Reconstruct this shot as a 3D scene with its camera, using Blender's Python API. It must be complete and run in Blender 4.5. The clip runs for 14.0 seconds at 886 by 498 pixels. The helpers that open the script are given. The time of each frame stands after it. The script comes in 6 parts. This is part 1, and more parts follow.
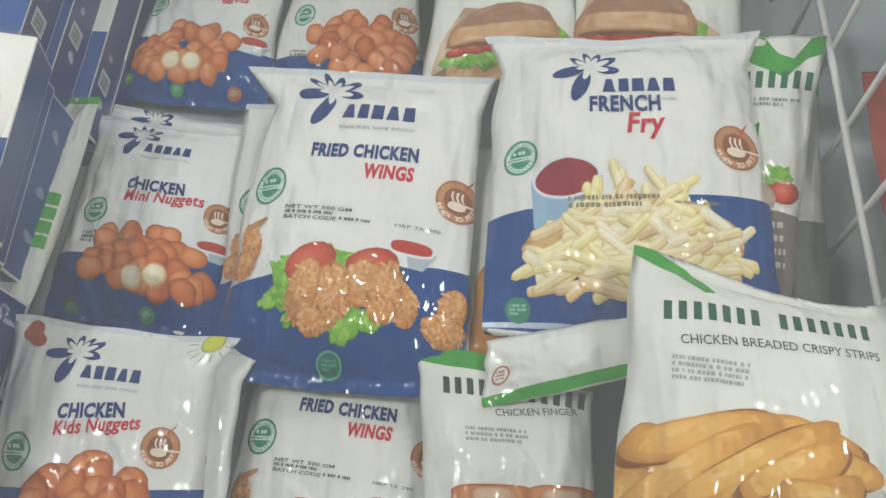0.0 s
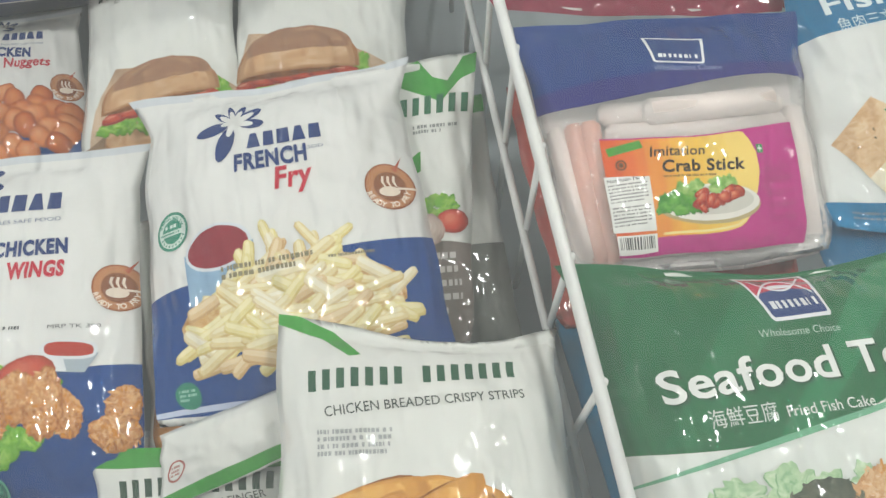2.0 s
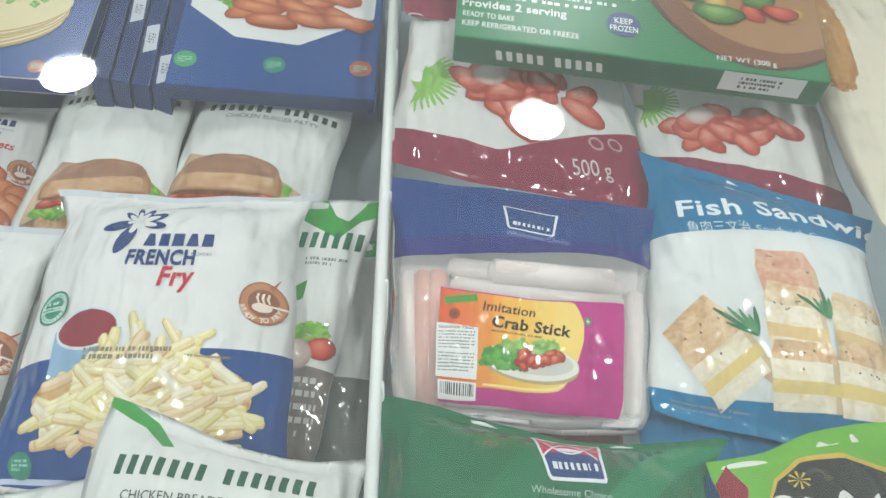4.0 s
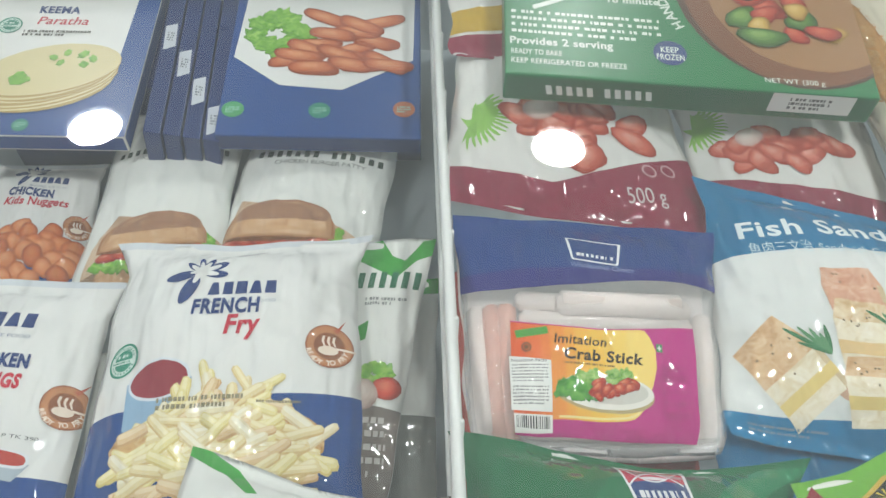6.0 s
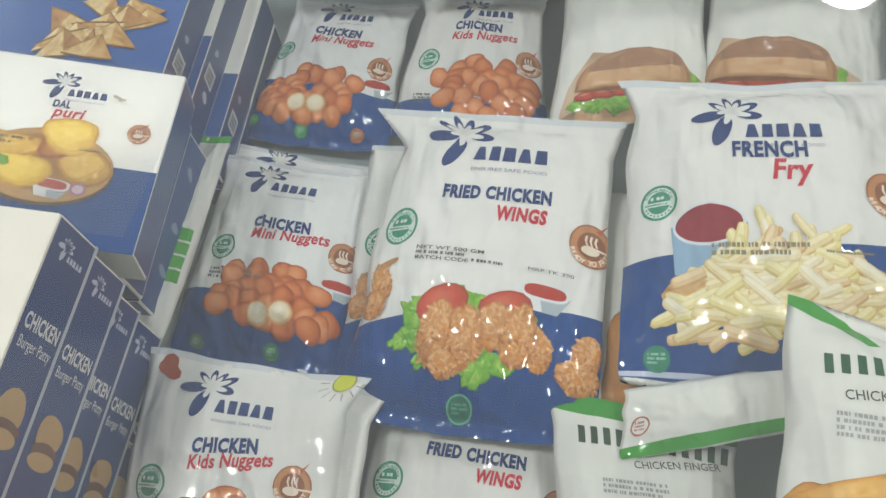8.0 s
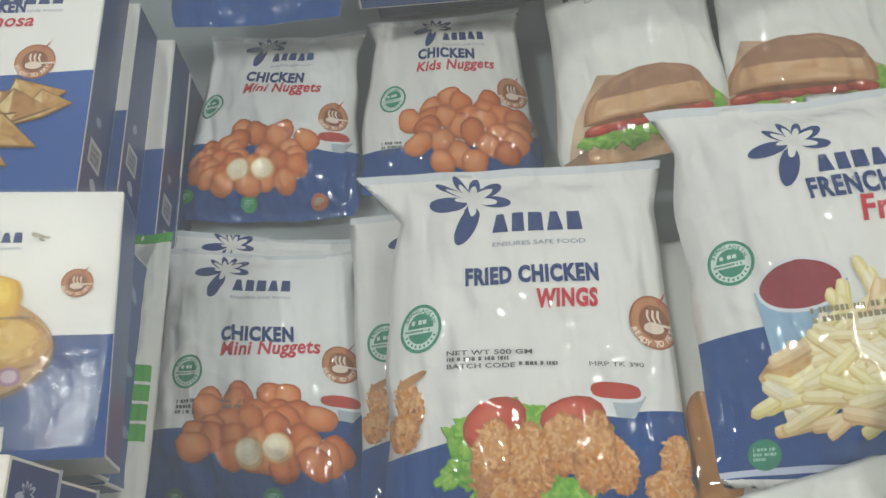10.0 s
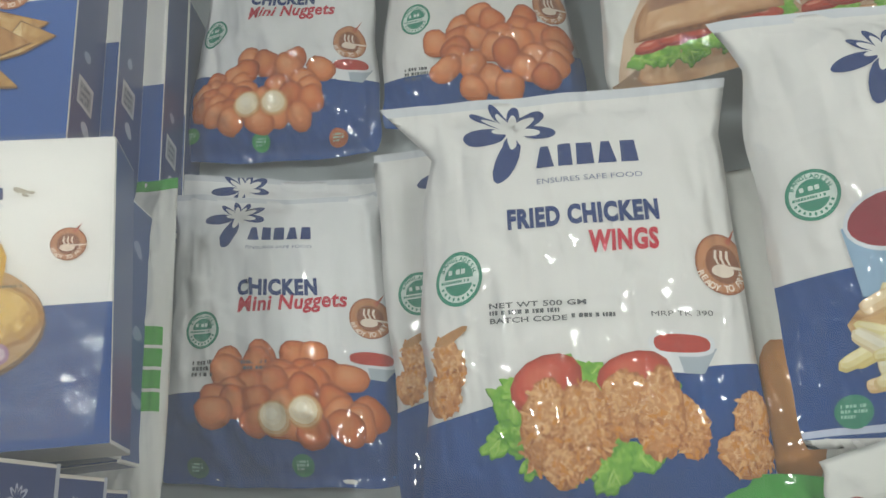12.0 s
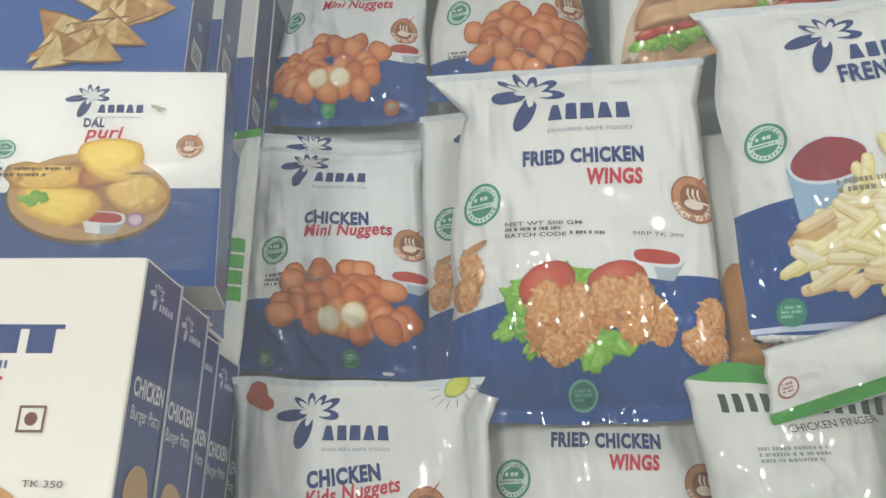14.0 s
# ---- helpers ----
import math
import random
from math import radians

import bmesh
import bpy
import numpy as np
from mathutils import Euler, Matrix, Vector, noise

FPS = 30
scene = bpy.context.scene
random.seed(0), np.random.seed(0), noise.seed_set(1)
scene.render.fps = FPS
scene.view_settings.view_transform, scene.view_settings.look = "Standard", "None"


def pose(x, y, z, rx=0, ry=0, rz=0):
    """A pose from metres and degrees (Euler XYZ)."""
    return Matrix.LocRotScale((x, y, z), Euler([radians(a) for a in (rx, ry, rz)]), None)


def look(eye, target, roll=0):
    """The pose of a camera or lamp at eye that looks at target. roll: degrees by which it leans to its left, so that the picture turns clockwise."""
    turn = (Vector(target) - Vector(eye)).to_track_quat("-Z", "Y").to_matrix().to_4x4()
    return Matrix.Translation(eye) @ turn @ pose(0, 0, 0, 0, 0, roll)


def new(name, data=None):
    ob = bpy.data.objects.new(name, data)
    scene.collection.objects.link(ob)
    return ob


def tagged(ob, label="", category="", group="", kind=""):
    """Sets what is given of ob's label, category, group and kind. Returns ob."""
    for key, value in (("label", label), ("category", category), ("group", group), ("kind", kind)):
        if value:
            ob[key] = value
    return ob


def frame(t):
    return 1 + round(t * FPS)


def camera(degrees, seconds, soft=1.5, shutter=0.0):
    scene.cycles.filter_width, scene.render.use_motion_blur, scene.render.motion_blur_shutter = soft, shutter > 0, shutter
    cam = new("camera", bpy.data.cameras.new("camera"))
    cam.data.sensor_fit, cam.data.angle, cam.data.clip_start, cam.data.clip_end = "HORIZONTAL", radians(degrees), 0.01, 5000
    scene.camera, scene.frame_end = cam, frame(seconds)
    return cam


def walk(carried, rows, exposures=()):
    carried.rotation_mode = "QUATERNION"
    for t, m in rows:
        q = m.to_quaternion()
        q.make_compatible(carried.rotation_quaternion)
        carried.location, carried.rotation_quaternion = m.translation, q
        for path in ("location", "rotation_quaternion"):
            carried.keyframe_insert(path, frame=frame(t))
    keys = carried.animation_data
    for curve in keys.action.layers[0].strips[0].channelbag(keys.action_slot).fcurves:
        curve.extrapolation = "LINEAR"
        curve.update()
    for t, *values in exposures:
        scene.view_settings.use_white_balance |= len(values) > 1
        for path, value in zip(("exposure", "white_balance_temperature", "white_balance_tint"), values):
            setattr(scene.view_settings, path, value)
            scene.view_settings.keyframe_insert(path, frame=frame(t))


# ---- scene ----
cam = camera(54.3, 14.0)
PATH = [
    (0, (0.058, -0.004, 1.427), (-0.074, 0.858, -0.373), -7.2),
    (0.5, (0.15, -0.019, 1.431), (0.043, 0.864, -0.36), -5.8),
    (1, (0.212, -0.026, 1.405), (0.148, 0.777, -0.425), -2.7),
    (1.5, (0.232, 0.017, 1.425), (0.25, 0.822, -0.406), -2.2),
    (2, (0.231, 0.051, 1.415), (0.368, 0.87, -0.404), -0.7),
    (2.5, (0.279, 0.029, 1.413), (0.456, 0.829, -0.411), 3.7),
    (3, (0.331, 0.009, 1.415), (0.454, 0.847, -0.397), 4.8),
    (3.5, (0.357, -0.003, 1.423), (0.41, 0.965, -0.327), 2.2),
    (4, (0.35, -0.009, 1.43), (0.458, 1.18, -0.175), 6.1),
    (4.2, (0.345, -0.013, 1.432), (0.433, 1.263, -0.106), 6.1),
    (6.3, (0.298, -0.01, 1.437), (0.367, 1.221, -0.138), 1.2),
    (6.5, (0.273, -0.01, 1.435), (0.339, 1.185, -0.167), 1.1),
    (7, (0.201, -0.029, 1.436), (0.098, 1.127, -0.193), -2.1),
    (7.5, (0.176, -0.043, 1.439), (-0.087, 1.01, -0.241), -5.1),
    (8, (0.002, -0.007, 1.422), (-0.282, 0.942, -0.315), -12.8),
    (8.5, (-0.134, 0.054, 1.357), (-0.402, 0.838, -0.464), -21.1),
    (9, (-0.156, 0.107, 1.368), (-0.24, 0.935, -0.451), -8.8),
    (9.2, (-0.14, 0.115, 1.39), (-0.127, 1.043, -0.381), -4.4),
    (11.3, (-0.103, 0.193, 1.288), (-0.204, 0.927, -0.569), -15.3),
    (11.5, (-0.108, 0.195, 1.294), (-0.176, 0.929, -0.566), -13.4),
    (12, (-0.124, 0.186, 1.299), (-0.208, 0.901, -0.566), -14.4),
    (12.5, (-0.139, 0.174, 1.321), (-0.243, 0.951, -0.519), -13.9),
    (13, (-0.138, 0.172, 1.31), (-0.224, 0.949, -0.531), -12.2),
    (13.5, (-0.142, 0.127, 1.351), (-0.216, 0.93, -0.479), -11.1),
    (14, (-0.117, 0.05, 1.393), (-0.284, 0.877, -0.42), -16.2),
]
walk(cam, [(t, look(eye, target, roll)) for t, eye, target, roll in PATH], exposures=[(0.0, 0.96, 6480, 10), (0.5, 1.07, 6490, 10), (1.5, 1.08, 6500, 10), (2.5, 1.06, 6430, 10), (3.0, 1.06, 6220, 9), (4.2, 1.15, 6120, 6), (6.5, 1.06, 6280, 8), (9.0, 0.91, 6500, 9), (11.5, 0.74, 6500, 9), (12.3, 0.80, 6500, 9), (13.2, 0.81, 6500, 9), (14.0, 0.96, 6500, 10)])

# -- light: a shop ceiling with round downlights, two of them seen again in the flat glass lid --
GLASS_Z = 1.04
CEILING_Z = 2.62
world = bpy.data.worlds.new("shop_air")
world.use_nodes = True
world.node_tree.nodes["Background"].inputs[0].default_value = (0.75, 0.82, 0.9, 1)
world.node_tree.nodes["Background"].inputs[1].default_value = 0.15
scene.world = world
LAMP_GLOW = 70.0
# first two mirror in the lid; the rest are added, unseen, for fill
LAMPS = [(-0.72, 2.10), (0.79, 1.98), (-2.23, 2.05), (2.30, 2.00)] + [(x, y) for y in (-1.95, 0.05, 4.05) for x in (-2.23, -0.72, 0.79, 2.30)]


# -- materials --
def lin(hexcode):
    c = [int(hexcode[i:i + 2], 16) / 255 for i in (0, 2, 4)]
    return [v / 12.92 if v <= 0.04045 else ((v + 0.055) / 1.055) ** 2.4 for v in c]


MATS = {}


def surface(name, hexcode, rough=0.5, vary=0.12, size=40.0, bump=0.15, grain=300.0, metal=0.0, coat=0.0, island=0.0, fine=0.0):
    """A surface with two scales of colour change, fine relief and uneven gloss."""
    if name in MATS:
        return MATS[name]
    m = bpy.data.materials.new(name)
    m.use_nodes = True
    nt = m.node_tree
    b = nt.nodes["Principled BSDF"]
    b.inputs["Metallic"].default_value = metal
    b.inputs["Coat Weight"].default_value = coat
    b.inputs["Coat Roughness"].default_value = 0.12
    tc = nt.nodes.new("ShaderNodeTexCoord")
    n1, n2 = nt.nodes.new("ShaderNodeTexNoise"), nt.nodes.new("ShaderNodeTexNoise")
    n1.inputs["Scale"].default_value, n2.inputs["Scale"].default_value = size, grain
    n1.inputs["Detail"].default_value, n2.inputs["Detail"].default_value = 3.0, 2.0
    for n in (n1, n2):
        nt.links.new(tc.outputs["Object"], n.inputs["Vector"])
    r, g, bl = lin(hexcode)
    mix = nt.nodes.new("ShaderNodeMix")
    mix.data_type = "RGBA"
    mix.inputs["A"].default_value = (r * (1 - vary), g * (1 - vary), bl * (1 - vary), 1)
    mix.inputs["B"].default_value = (min(r * (1 + vary), 1), min(g * (1 + vary), 1), min(bl * (1 + vary), 1), 1)
    nt.links.new(n1.outputs["Fac"], mix.inputs["Factor"])
    last = mix.outputs["Result"]
    if fine or island:
        hsv = nt.nodes.new("ShaderNodeHueSaturation")
        nt.links.new(last, hsv.inputs["Color"])
        src = n2.outputs["Fac"]
        amount = fine
        if island:
            geo = nt.nodes.new("ShaderNodeNewGeometry")
            src, amount = geo.outputs["Random Per Island"], island
        mr = nt.nodes.new("ShaderNodeMapRange")
        mr.inputs["To Min"].default_value, mr.inputs["To Max"].default_value = 1 - amount, 1 + amount
        nt.links.new(src, mr.inputs["Value"])
        nt.links.new(mr.outputs["Result"], hsv.inputs["Value"])
        last = hsv.outputs["Color"]
    nt.links.new(last, b.inputs["Base Color"])
    mrr = nt.nodes.new("ShaderNodeMapRange")
    mrr.inputs["To Min"].default_value, mrr.inputs["To Max"].default_value = rough * 0.8, rough * 1.2
    nt.links.new(n1.outputs["Fac"], mrr.inputs["Value"])
    nt.links.new(mrr.outputs["Result"], b.inputs["Roughness"])
    if bump:
        bp = nt.nodes.new("ShaderNodeBump")
        bp.inputs["Strength"].default_value, bp.inputs["Distance"].default_value = bump, 0.002
        nt.links.new(n2.outputs["Fac"], bp.inputs["Height"])
        nt.links.new(bp.outputs["Normal"], b.inputs["Normal"])
    MATS[name] = m
    return m


def photo(m, tones, grain):
    """Gives a printed ink the mottled tones of a photograph of food."""
    nt = m.node_tree
    tc, n, ramp = (nt.nodes.new(k) for k in ("ShaderNodeTexCoord", "ShaderNodeTexNoise", "ShaderNodeValToRGB"))
    n.inputs["Scale"].default_value, n.inputs["Detail"].default_value = grain, 5.0
    n.inputs["Roughness"].default_value, n.inputs["Distortion"].default_value = 0.68, 0.9
    while len(ramp.color_ramp.elements) < len(tones):
        ramp.color_ramp.elements.new(0.5)
    for k, (e, h) in enumerate(zip(ramp.color_ramp.elements, tones)):
        e.position = 0.34 + 0.32 * k / (len(tones) - 1)
    for e, h in zip(ramp.color_ramp.elements, tones):
        e.color = (*lin(h), 1)
    nt.links.new(tc.outputs["Object"], n.inputs["Vector"])
    nt.links.new(n.outputs["Fac"], ramp.inputs["Fac"])
    nt.links.new(ramp.outputs["Color"], nt.nodes["Principled BSDF"].inputs["Base Color"])


def crinkle(nt, tc, turn, stretch, scale, seed):
    """Long soft creases: a noise drawn out along one direction."""
    mp, n = nt.nodes.new("ShaderNodeMapping"), nt.nodes.new("ShaderNodeTexNoise")
    mp.inputs["Rotation"].default_value = (0, 0, turn)
    mp.inputs["Scale"].default_value = (1.0, stretch, 1.0)
    mp.inputs["Location"].default_value = (seed, seed * 2.3, 0)
    n.inputs["Scale"].default_value, n.inputs["Detail"].default_value = scale, 0.6
    n.inputs["Distortion"].default_value = 0.35
    nt.links.new(tc.outputs["Object"], mp.inputs["Vector"])
    nt.links.new(mp.outputs["Vector"], n.inputs["Vector"])
    return n.outputs["Fac"]


def film(hexcode, vary=0.06, rough=0.05, fine=0.0, island=0.0, tones=(), grain=200.0):
    """Printed plastic film of one ink: crinkled, so that lamps break up into small glints."""
    name = "film_" + hexcode + ("_%d" % (fine * 100 + island * 1000) if fine or island else "") + "".join(tones) + ("_%d" % grain if tones else "")
    if name in MATS:
        return MATS[name]
    m = surface(name, hexcode, rough, vary, 25.0, 0.0, 260.0, 0.0, 0.0, island, fine)
    if tones:
        photo(m, tones, grain)
    nt = m.node_tree
    b = nt.nodes["Principled BSDF"]
    tc = nt.nodes.new("ShaderNodeTexCoord")
    facet, warp, push = (nt.nodes.new(k) for k in ("ShaderNodeTexVoronoi", "ShaderNodeTexNoise", "ShaderNodeVectorMath"))
    warp.inputs["Scale"].default_value, warp.inputs["Detail"].default_value = 22.0, 1.0
    push.operation = "MULTIPLY_ADD"
    push.inputs[1].default_value = (0.03, 0.03, 0.03)
    facet.feature = "F1"
    facet.inputs["Scale"].default_value = 40.0
    nt.links.new(tc.outputs["Object"], warp.inputs["Vector"])
    nt.links.new(warp.outputs["Color"], push.inputs[0])
    nt.links.new(tc.outputs["Object"], push.inputs[2])
    nt.links.new(push.outputs["Vector"], facet.inputs["Vector"])
    total = None
    for out, weight in ((facet.outputs["Distance"], 0.26), (crinkle(nt, tc, 0.0, 1.0, 24.0, 5.0), 0.8), (crinkle(nt, tc, 0.25, 0.25, 66.0, 0.0), 0.42), (crinkle(nt, tc, -0.85, 0.25, 72.0, 3.1), 0.42), (crinkle(nt, tc, 1.3, 0.25, 60.0, 7.7), 0.42)):
        add = nt.nodes.new("ShaderNodeMath")
        add.operation = "MULTIPLY_ADD"
        add.inputs[1].default_value = weight
        nt.links.new(out, add.inputs[0])
        if total:
            nt.links.new(total, add.inputs[2])
        else:
            add.inputs[2].default_value = 0.0
        total = add.outputs["Value"]
    b.inputs["Specular IOR Level"].default_value = 0.5
    bp = nt.nodes.new("ShaderNodeBump")
    bp.inputs["Strength"].default_value, bp.inputs["Distance"].default_value = 1.0, 0.0075
    nt.links.new(total, bp.inputs["Height"])
    nt.links.new(bp.outputs["Normal"], b.inputs["Normal"])
    return m


def card(hexcode, vary=0.05, rough=0.3, fine=0.0, tones=(), grain=200.0):
    name = "card_" + hexcode + ("_%d" % (fine * 100) if fine else "") + "".join(tones) + ("_%d" % grain if tones else "")
    if name in MATS:
        return MATS[name]
    m = surface(name, hexcode, rough, vary, 18.0, 0.06, 500.0, 0.0, 0.05, 0.0, fine)
    if tones:
        photo(m, tones, grain)
    return m


def clear(name, rough, strength=1.0, tint=(1, 1, 1), bump=0.0, dust=0.0):
    """Clear sheet: see-through, with a mirror gloss that grows with the slant."""
    m = bpy.data.materials.new(name)
    m.use_nodes = True
    nt = m.node_tree
    nt.nodes.remove(nt.nodes["Principled BSDF"])
    tr, gl, fr, mx = (nt.nodes.new(k) for k in ("ShaderNodeBsdfTransparent", "ShaderNodeBsdfGlossy", "ShaderNodeFresnel", "ShaderNodeMixShader"))
    tr.inputs["Color"].default_value = (*tint, 1)
    gl.inputs["Roughness"].default_value = rough
    fr.inputs["IOR"].default_value = 1.52
    mul = nt.nodes.new("ShaderNodeMath")
    mul.operation, mul.use_clamp = "MULTIPLY", True
    mul.inputs[1].default_value = strength
    nt.links.new(fr.outputs["Fac"], mul.inputs[0])
    nt.links.new(mul.outputs["Value"], mx.inputs["Fac"])
    nt.links.new(tr.outputs[0], mx.inputs[1])
    nt.links.new(gl.outputs[0], mx.inputs[2])
    last = mx
    if dust:
        # a thin breath of frost and wiping marks, which scatters the light of the room; strengthened to stand in for
        # the ceiling's reflected haze
        df, m2, tn, nz, rg = (nt.nodes.new(k) for k in ("ShaderNodeBsdfDiffuse", "ShaderNodeMixShader", "ShaderNodeTexCoord", "ShaderNodeTexNoise", "ShaderNodeMapRange"))
        df.inputs["Color"].default_value = (0.85, 0.88, 0.88, 1)
        nz.inputs["Scale"].default_value, nz.inputs["Detail"].default_value = 5.0, 4.0
        rg.inputs["To Min"].default_value, rg.inputs["To Max"].default_value = dust * 0.6, dust * 1.4
        nt.links.new(tn.outputs["Object"], nz.inputs["Vector"])
        nt.links.new(nz.outputs["Fac"], rg.inputs["Value"])
        nt.links.new(rg.outputs["Result"], m2.inputs["Fac"])
        nt.links.new(mx.outputs[0], m2.inputs[1])
        nt.links.new(df.outputs[0], m2.inputs[2])
        last = m2
    nt.links.new(last.outputs[0], nt.nodes["Material Output"].inputs["Surface"])
    if bump:
        tc, n, bp = (nt.nodes.new(k) for k in ("ShaderNodeTexCoord", "ShaderNodeTexNoise", "ShaderNodeBump"))
        n.inputs["Scale"].default_value, n.inputs["Detail"].default_value = 70.0, 3.0
        bp.inputs["Strength"].default_value, bp.inputs["Distance"].default_value = bump, 0.008
        nt.links.new(tc.outputs["Object"], n.inputs["Vector"])
        nt.links.new(n.outputs["Fac"], bp.inputs["Height"])
        nt.links.new(bp.outputs["Normal"], gl.inputs["Normal"])
        nt.links.new(bp.outputs["Normal"], fr.inputs["Normal"])
    return m


SILVER = "e6e9e9"
WHITE, BLUE, GREY = "e2e3e0", "04448a", "9a9ea0"
INK_BLUE, INK_RED, INK_GREEN, INK_DARK = "123573", "c4293f", "1f7a5c", "5c6062"
WIRE = surface("white_coated_wire", "e4e6e4", 0.35, 0.05, 60, 0.05)
LINER = surface("freezer_liner", "aab4b8", 0.5, 0.08, 6, 0.05)
STEEL = surface("lid_frame_grey", "8f969b", 0.35, 0.06, 10, 0.05, metal=0.7)


# -- the plan: every pack's four corners (top left, top right, bottom right, bottom left), swell, depth below the rim --
BAGS = {
    "wings": ((-.178, .489, .785), (.052, .472, .788), (.028, .180, .758), (-.182, .196, .748), .028, .045),
    "fries": ((.040, .500, .810), (.277, .494, .828), (.275, .220, .800), (.040, .224, .775), .034, .05),
    "mini": ((-.356, .490, .708), (-.187, .466, .712), (-.194, .245, .698), (-.370, .270, .698), .018, .03),
    "mini_under": ((-.360, .515, .690), (-.190, .487, .692), (-.197, .262, .680), (-.366, .288, .680), .012, .02),
    "mini_back": ((-.318, .705, .715), (-.168, .690, .718), (-.190, .510, .680), (-.362, .530, .676), .018, .025),
    "kids_back": ((-.168, .688, .728), (-.026, .684, .732), (-.020, .500, .695), (-.190, .525, .690), .020, .03),
    "kids": ((-.338, .240, .785), (-.148, .224, .782), (-.164, .000, .760), (-.342, .005, .760), .022, .05),
    "wings_low": ((-.160, .272, .715), (.032, .247, .720), (.004, -.035, .700), (-.182, -.030, .700), .024, .04),
    "wings_under": ((-.190, .482, .738), (-.002, .470, .742), (-.010, .215, .720), (-.202, .215, .715), .012, .05),
    "finger": ((-.012, .230, .770), (.135, .205, .768), (.130, -.010, .745), (.010, .000, .742), .016, .05),
    "finger_fold": ((.048, .224, .784), (.168, .245, .800), (.162, .192, .802), (.043, .170, .778), .006, .012),
    "strips": ((.153, .273, .862), (.341, .231, .862), (.318, -.010, .848), (.116, -.005, .842), .030, .06),
    "burger_a": ((-.006, .725, .768), (.140, .725, .770), (.125, .500, .765), (-.020, .485, .755), .020, .05),
    "burger_b": ((.142, .725, .772), (.318, .705, .768), (.272, .480, .768), (.116, .495, .765), .020, .05),
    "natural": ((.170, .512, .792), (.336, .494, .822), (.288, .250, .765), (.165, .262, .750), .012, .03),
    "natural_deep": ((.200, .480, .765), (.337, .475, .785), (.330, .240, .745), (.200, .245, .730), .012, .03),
    "orange_edge": ((.024, .420, .752), (.160, .420, .765), (.160, .205, .745), (.030, .205, .745), .012, .05),
    "green_edge": ((-.392, .486, .742), (-.333, .479, .750), (-.340, .232, .766), (-.396, .232, .772), .008, .025),
    "kids_under": ((-.330, .236, .762), (-.138, .222, .758), (-.156, .003, .742), (-.332, .008, .742), .012, .03),
    "tofu": ((.337, .252, .915), (.570, .228, .915), (.536, .010, .900), (.347, .030, .895), .042, .05),
    "crab": ((.345, .427, .932), (.546, .410, .925), (.525, .236, .895), (.350, .245, .895), .022, .04),
    "fish": ((.541, .470, .925), (.715, .405, .928), (.702, .215, .900), (.526, .250, .895), .028, .05),
    "red_a": ((.350, .650, .930), (.542, .620, .930), (.560, .424, .900), (.336, .462, .905), .018, .04),
    "red_b": ((.545, .600, .915), (.715, .570, .920), (.722, .418, .900), (.556, .432, .895), .018, .04),
    "red_c": ((.350, .820, .940), (.540, .820, .940), (.540, .590, .935), (.350, .610, .935), .014, .05),
    "veggie": ((.552, .207, .922), (.748, .215, .922), (.738, -.005, .905), (.530, .010, .905), .030, .05),
    "teal": ((.349, .255, .800), (.420, .250, .860), (.420, -.020, .860), (.353, .000, .855), .008, .03),
    "edge_white": ((.690, .700, .960), (.840, .690, .965), (.830, .360, .950), (.700, .370, .955), .015, .06),
    "patty": ((-.512, .268, .990), (-.316, .250, .984), (-.334, .044, .972), (-.530, .062, .978), 0.0, 0.0),
    "blue_under": ((.520, .300, .878), (.765, .290, .884), (.760, .110, .880), (.530, .120, .872), .010, .03),
    "crab_under": ((.348, .440, .840), (.520, .430, .860), (.520, .230, .850), (.348, .235, .820), .012, .05),
    "rice": ((-.330, .860, .790), (-.175, .850, .800), (-.178, .636, .796), (-.330, .655, .785), .015, .04),
}


# -- how far the sides fall in below the top corners (left, right), and the top edge sags --
SHAPE = {"wings": (.13, .04, .0), "wings_low": (.08, .05, .0), "fries": (.06, .05, .02), "kids": (.02, .07, .02), "kids_under": (.02, .05, .0), "strips": (.0, .03, .085), "tofu": (.02, .06, .075),
         "burger_a": (.03, .03, -.01), "burger_b": (.03, .06, -.01), "fish": (.04, .04, .0), "mini": (.04, .03, .05), "mini_under": (.04, .03, .02), "finger": (.02, .03, .02),
         "veggie": (.04, .04, -.12), "red_a": (.04, .04, .0), "mini_back": (.05, .05, .03), "kids_back": (.06, .05, .02)}


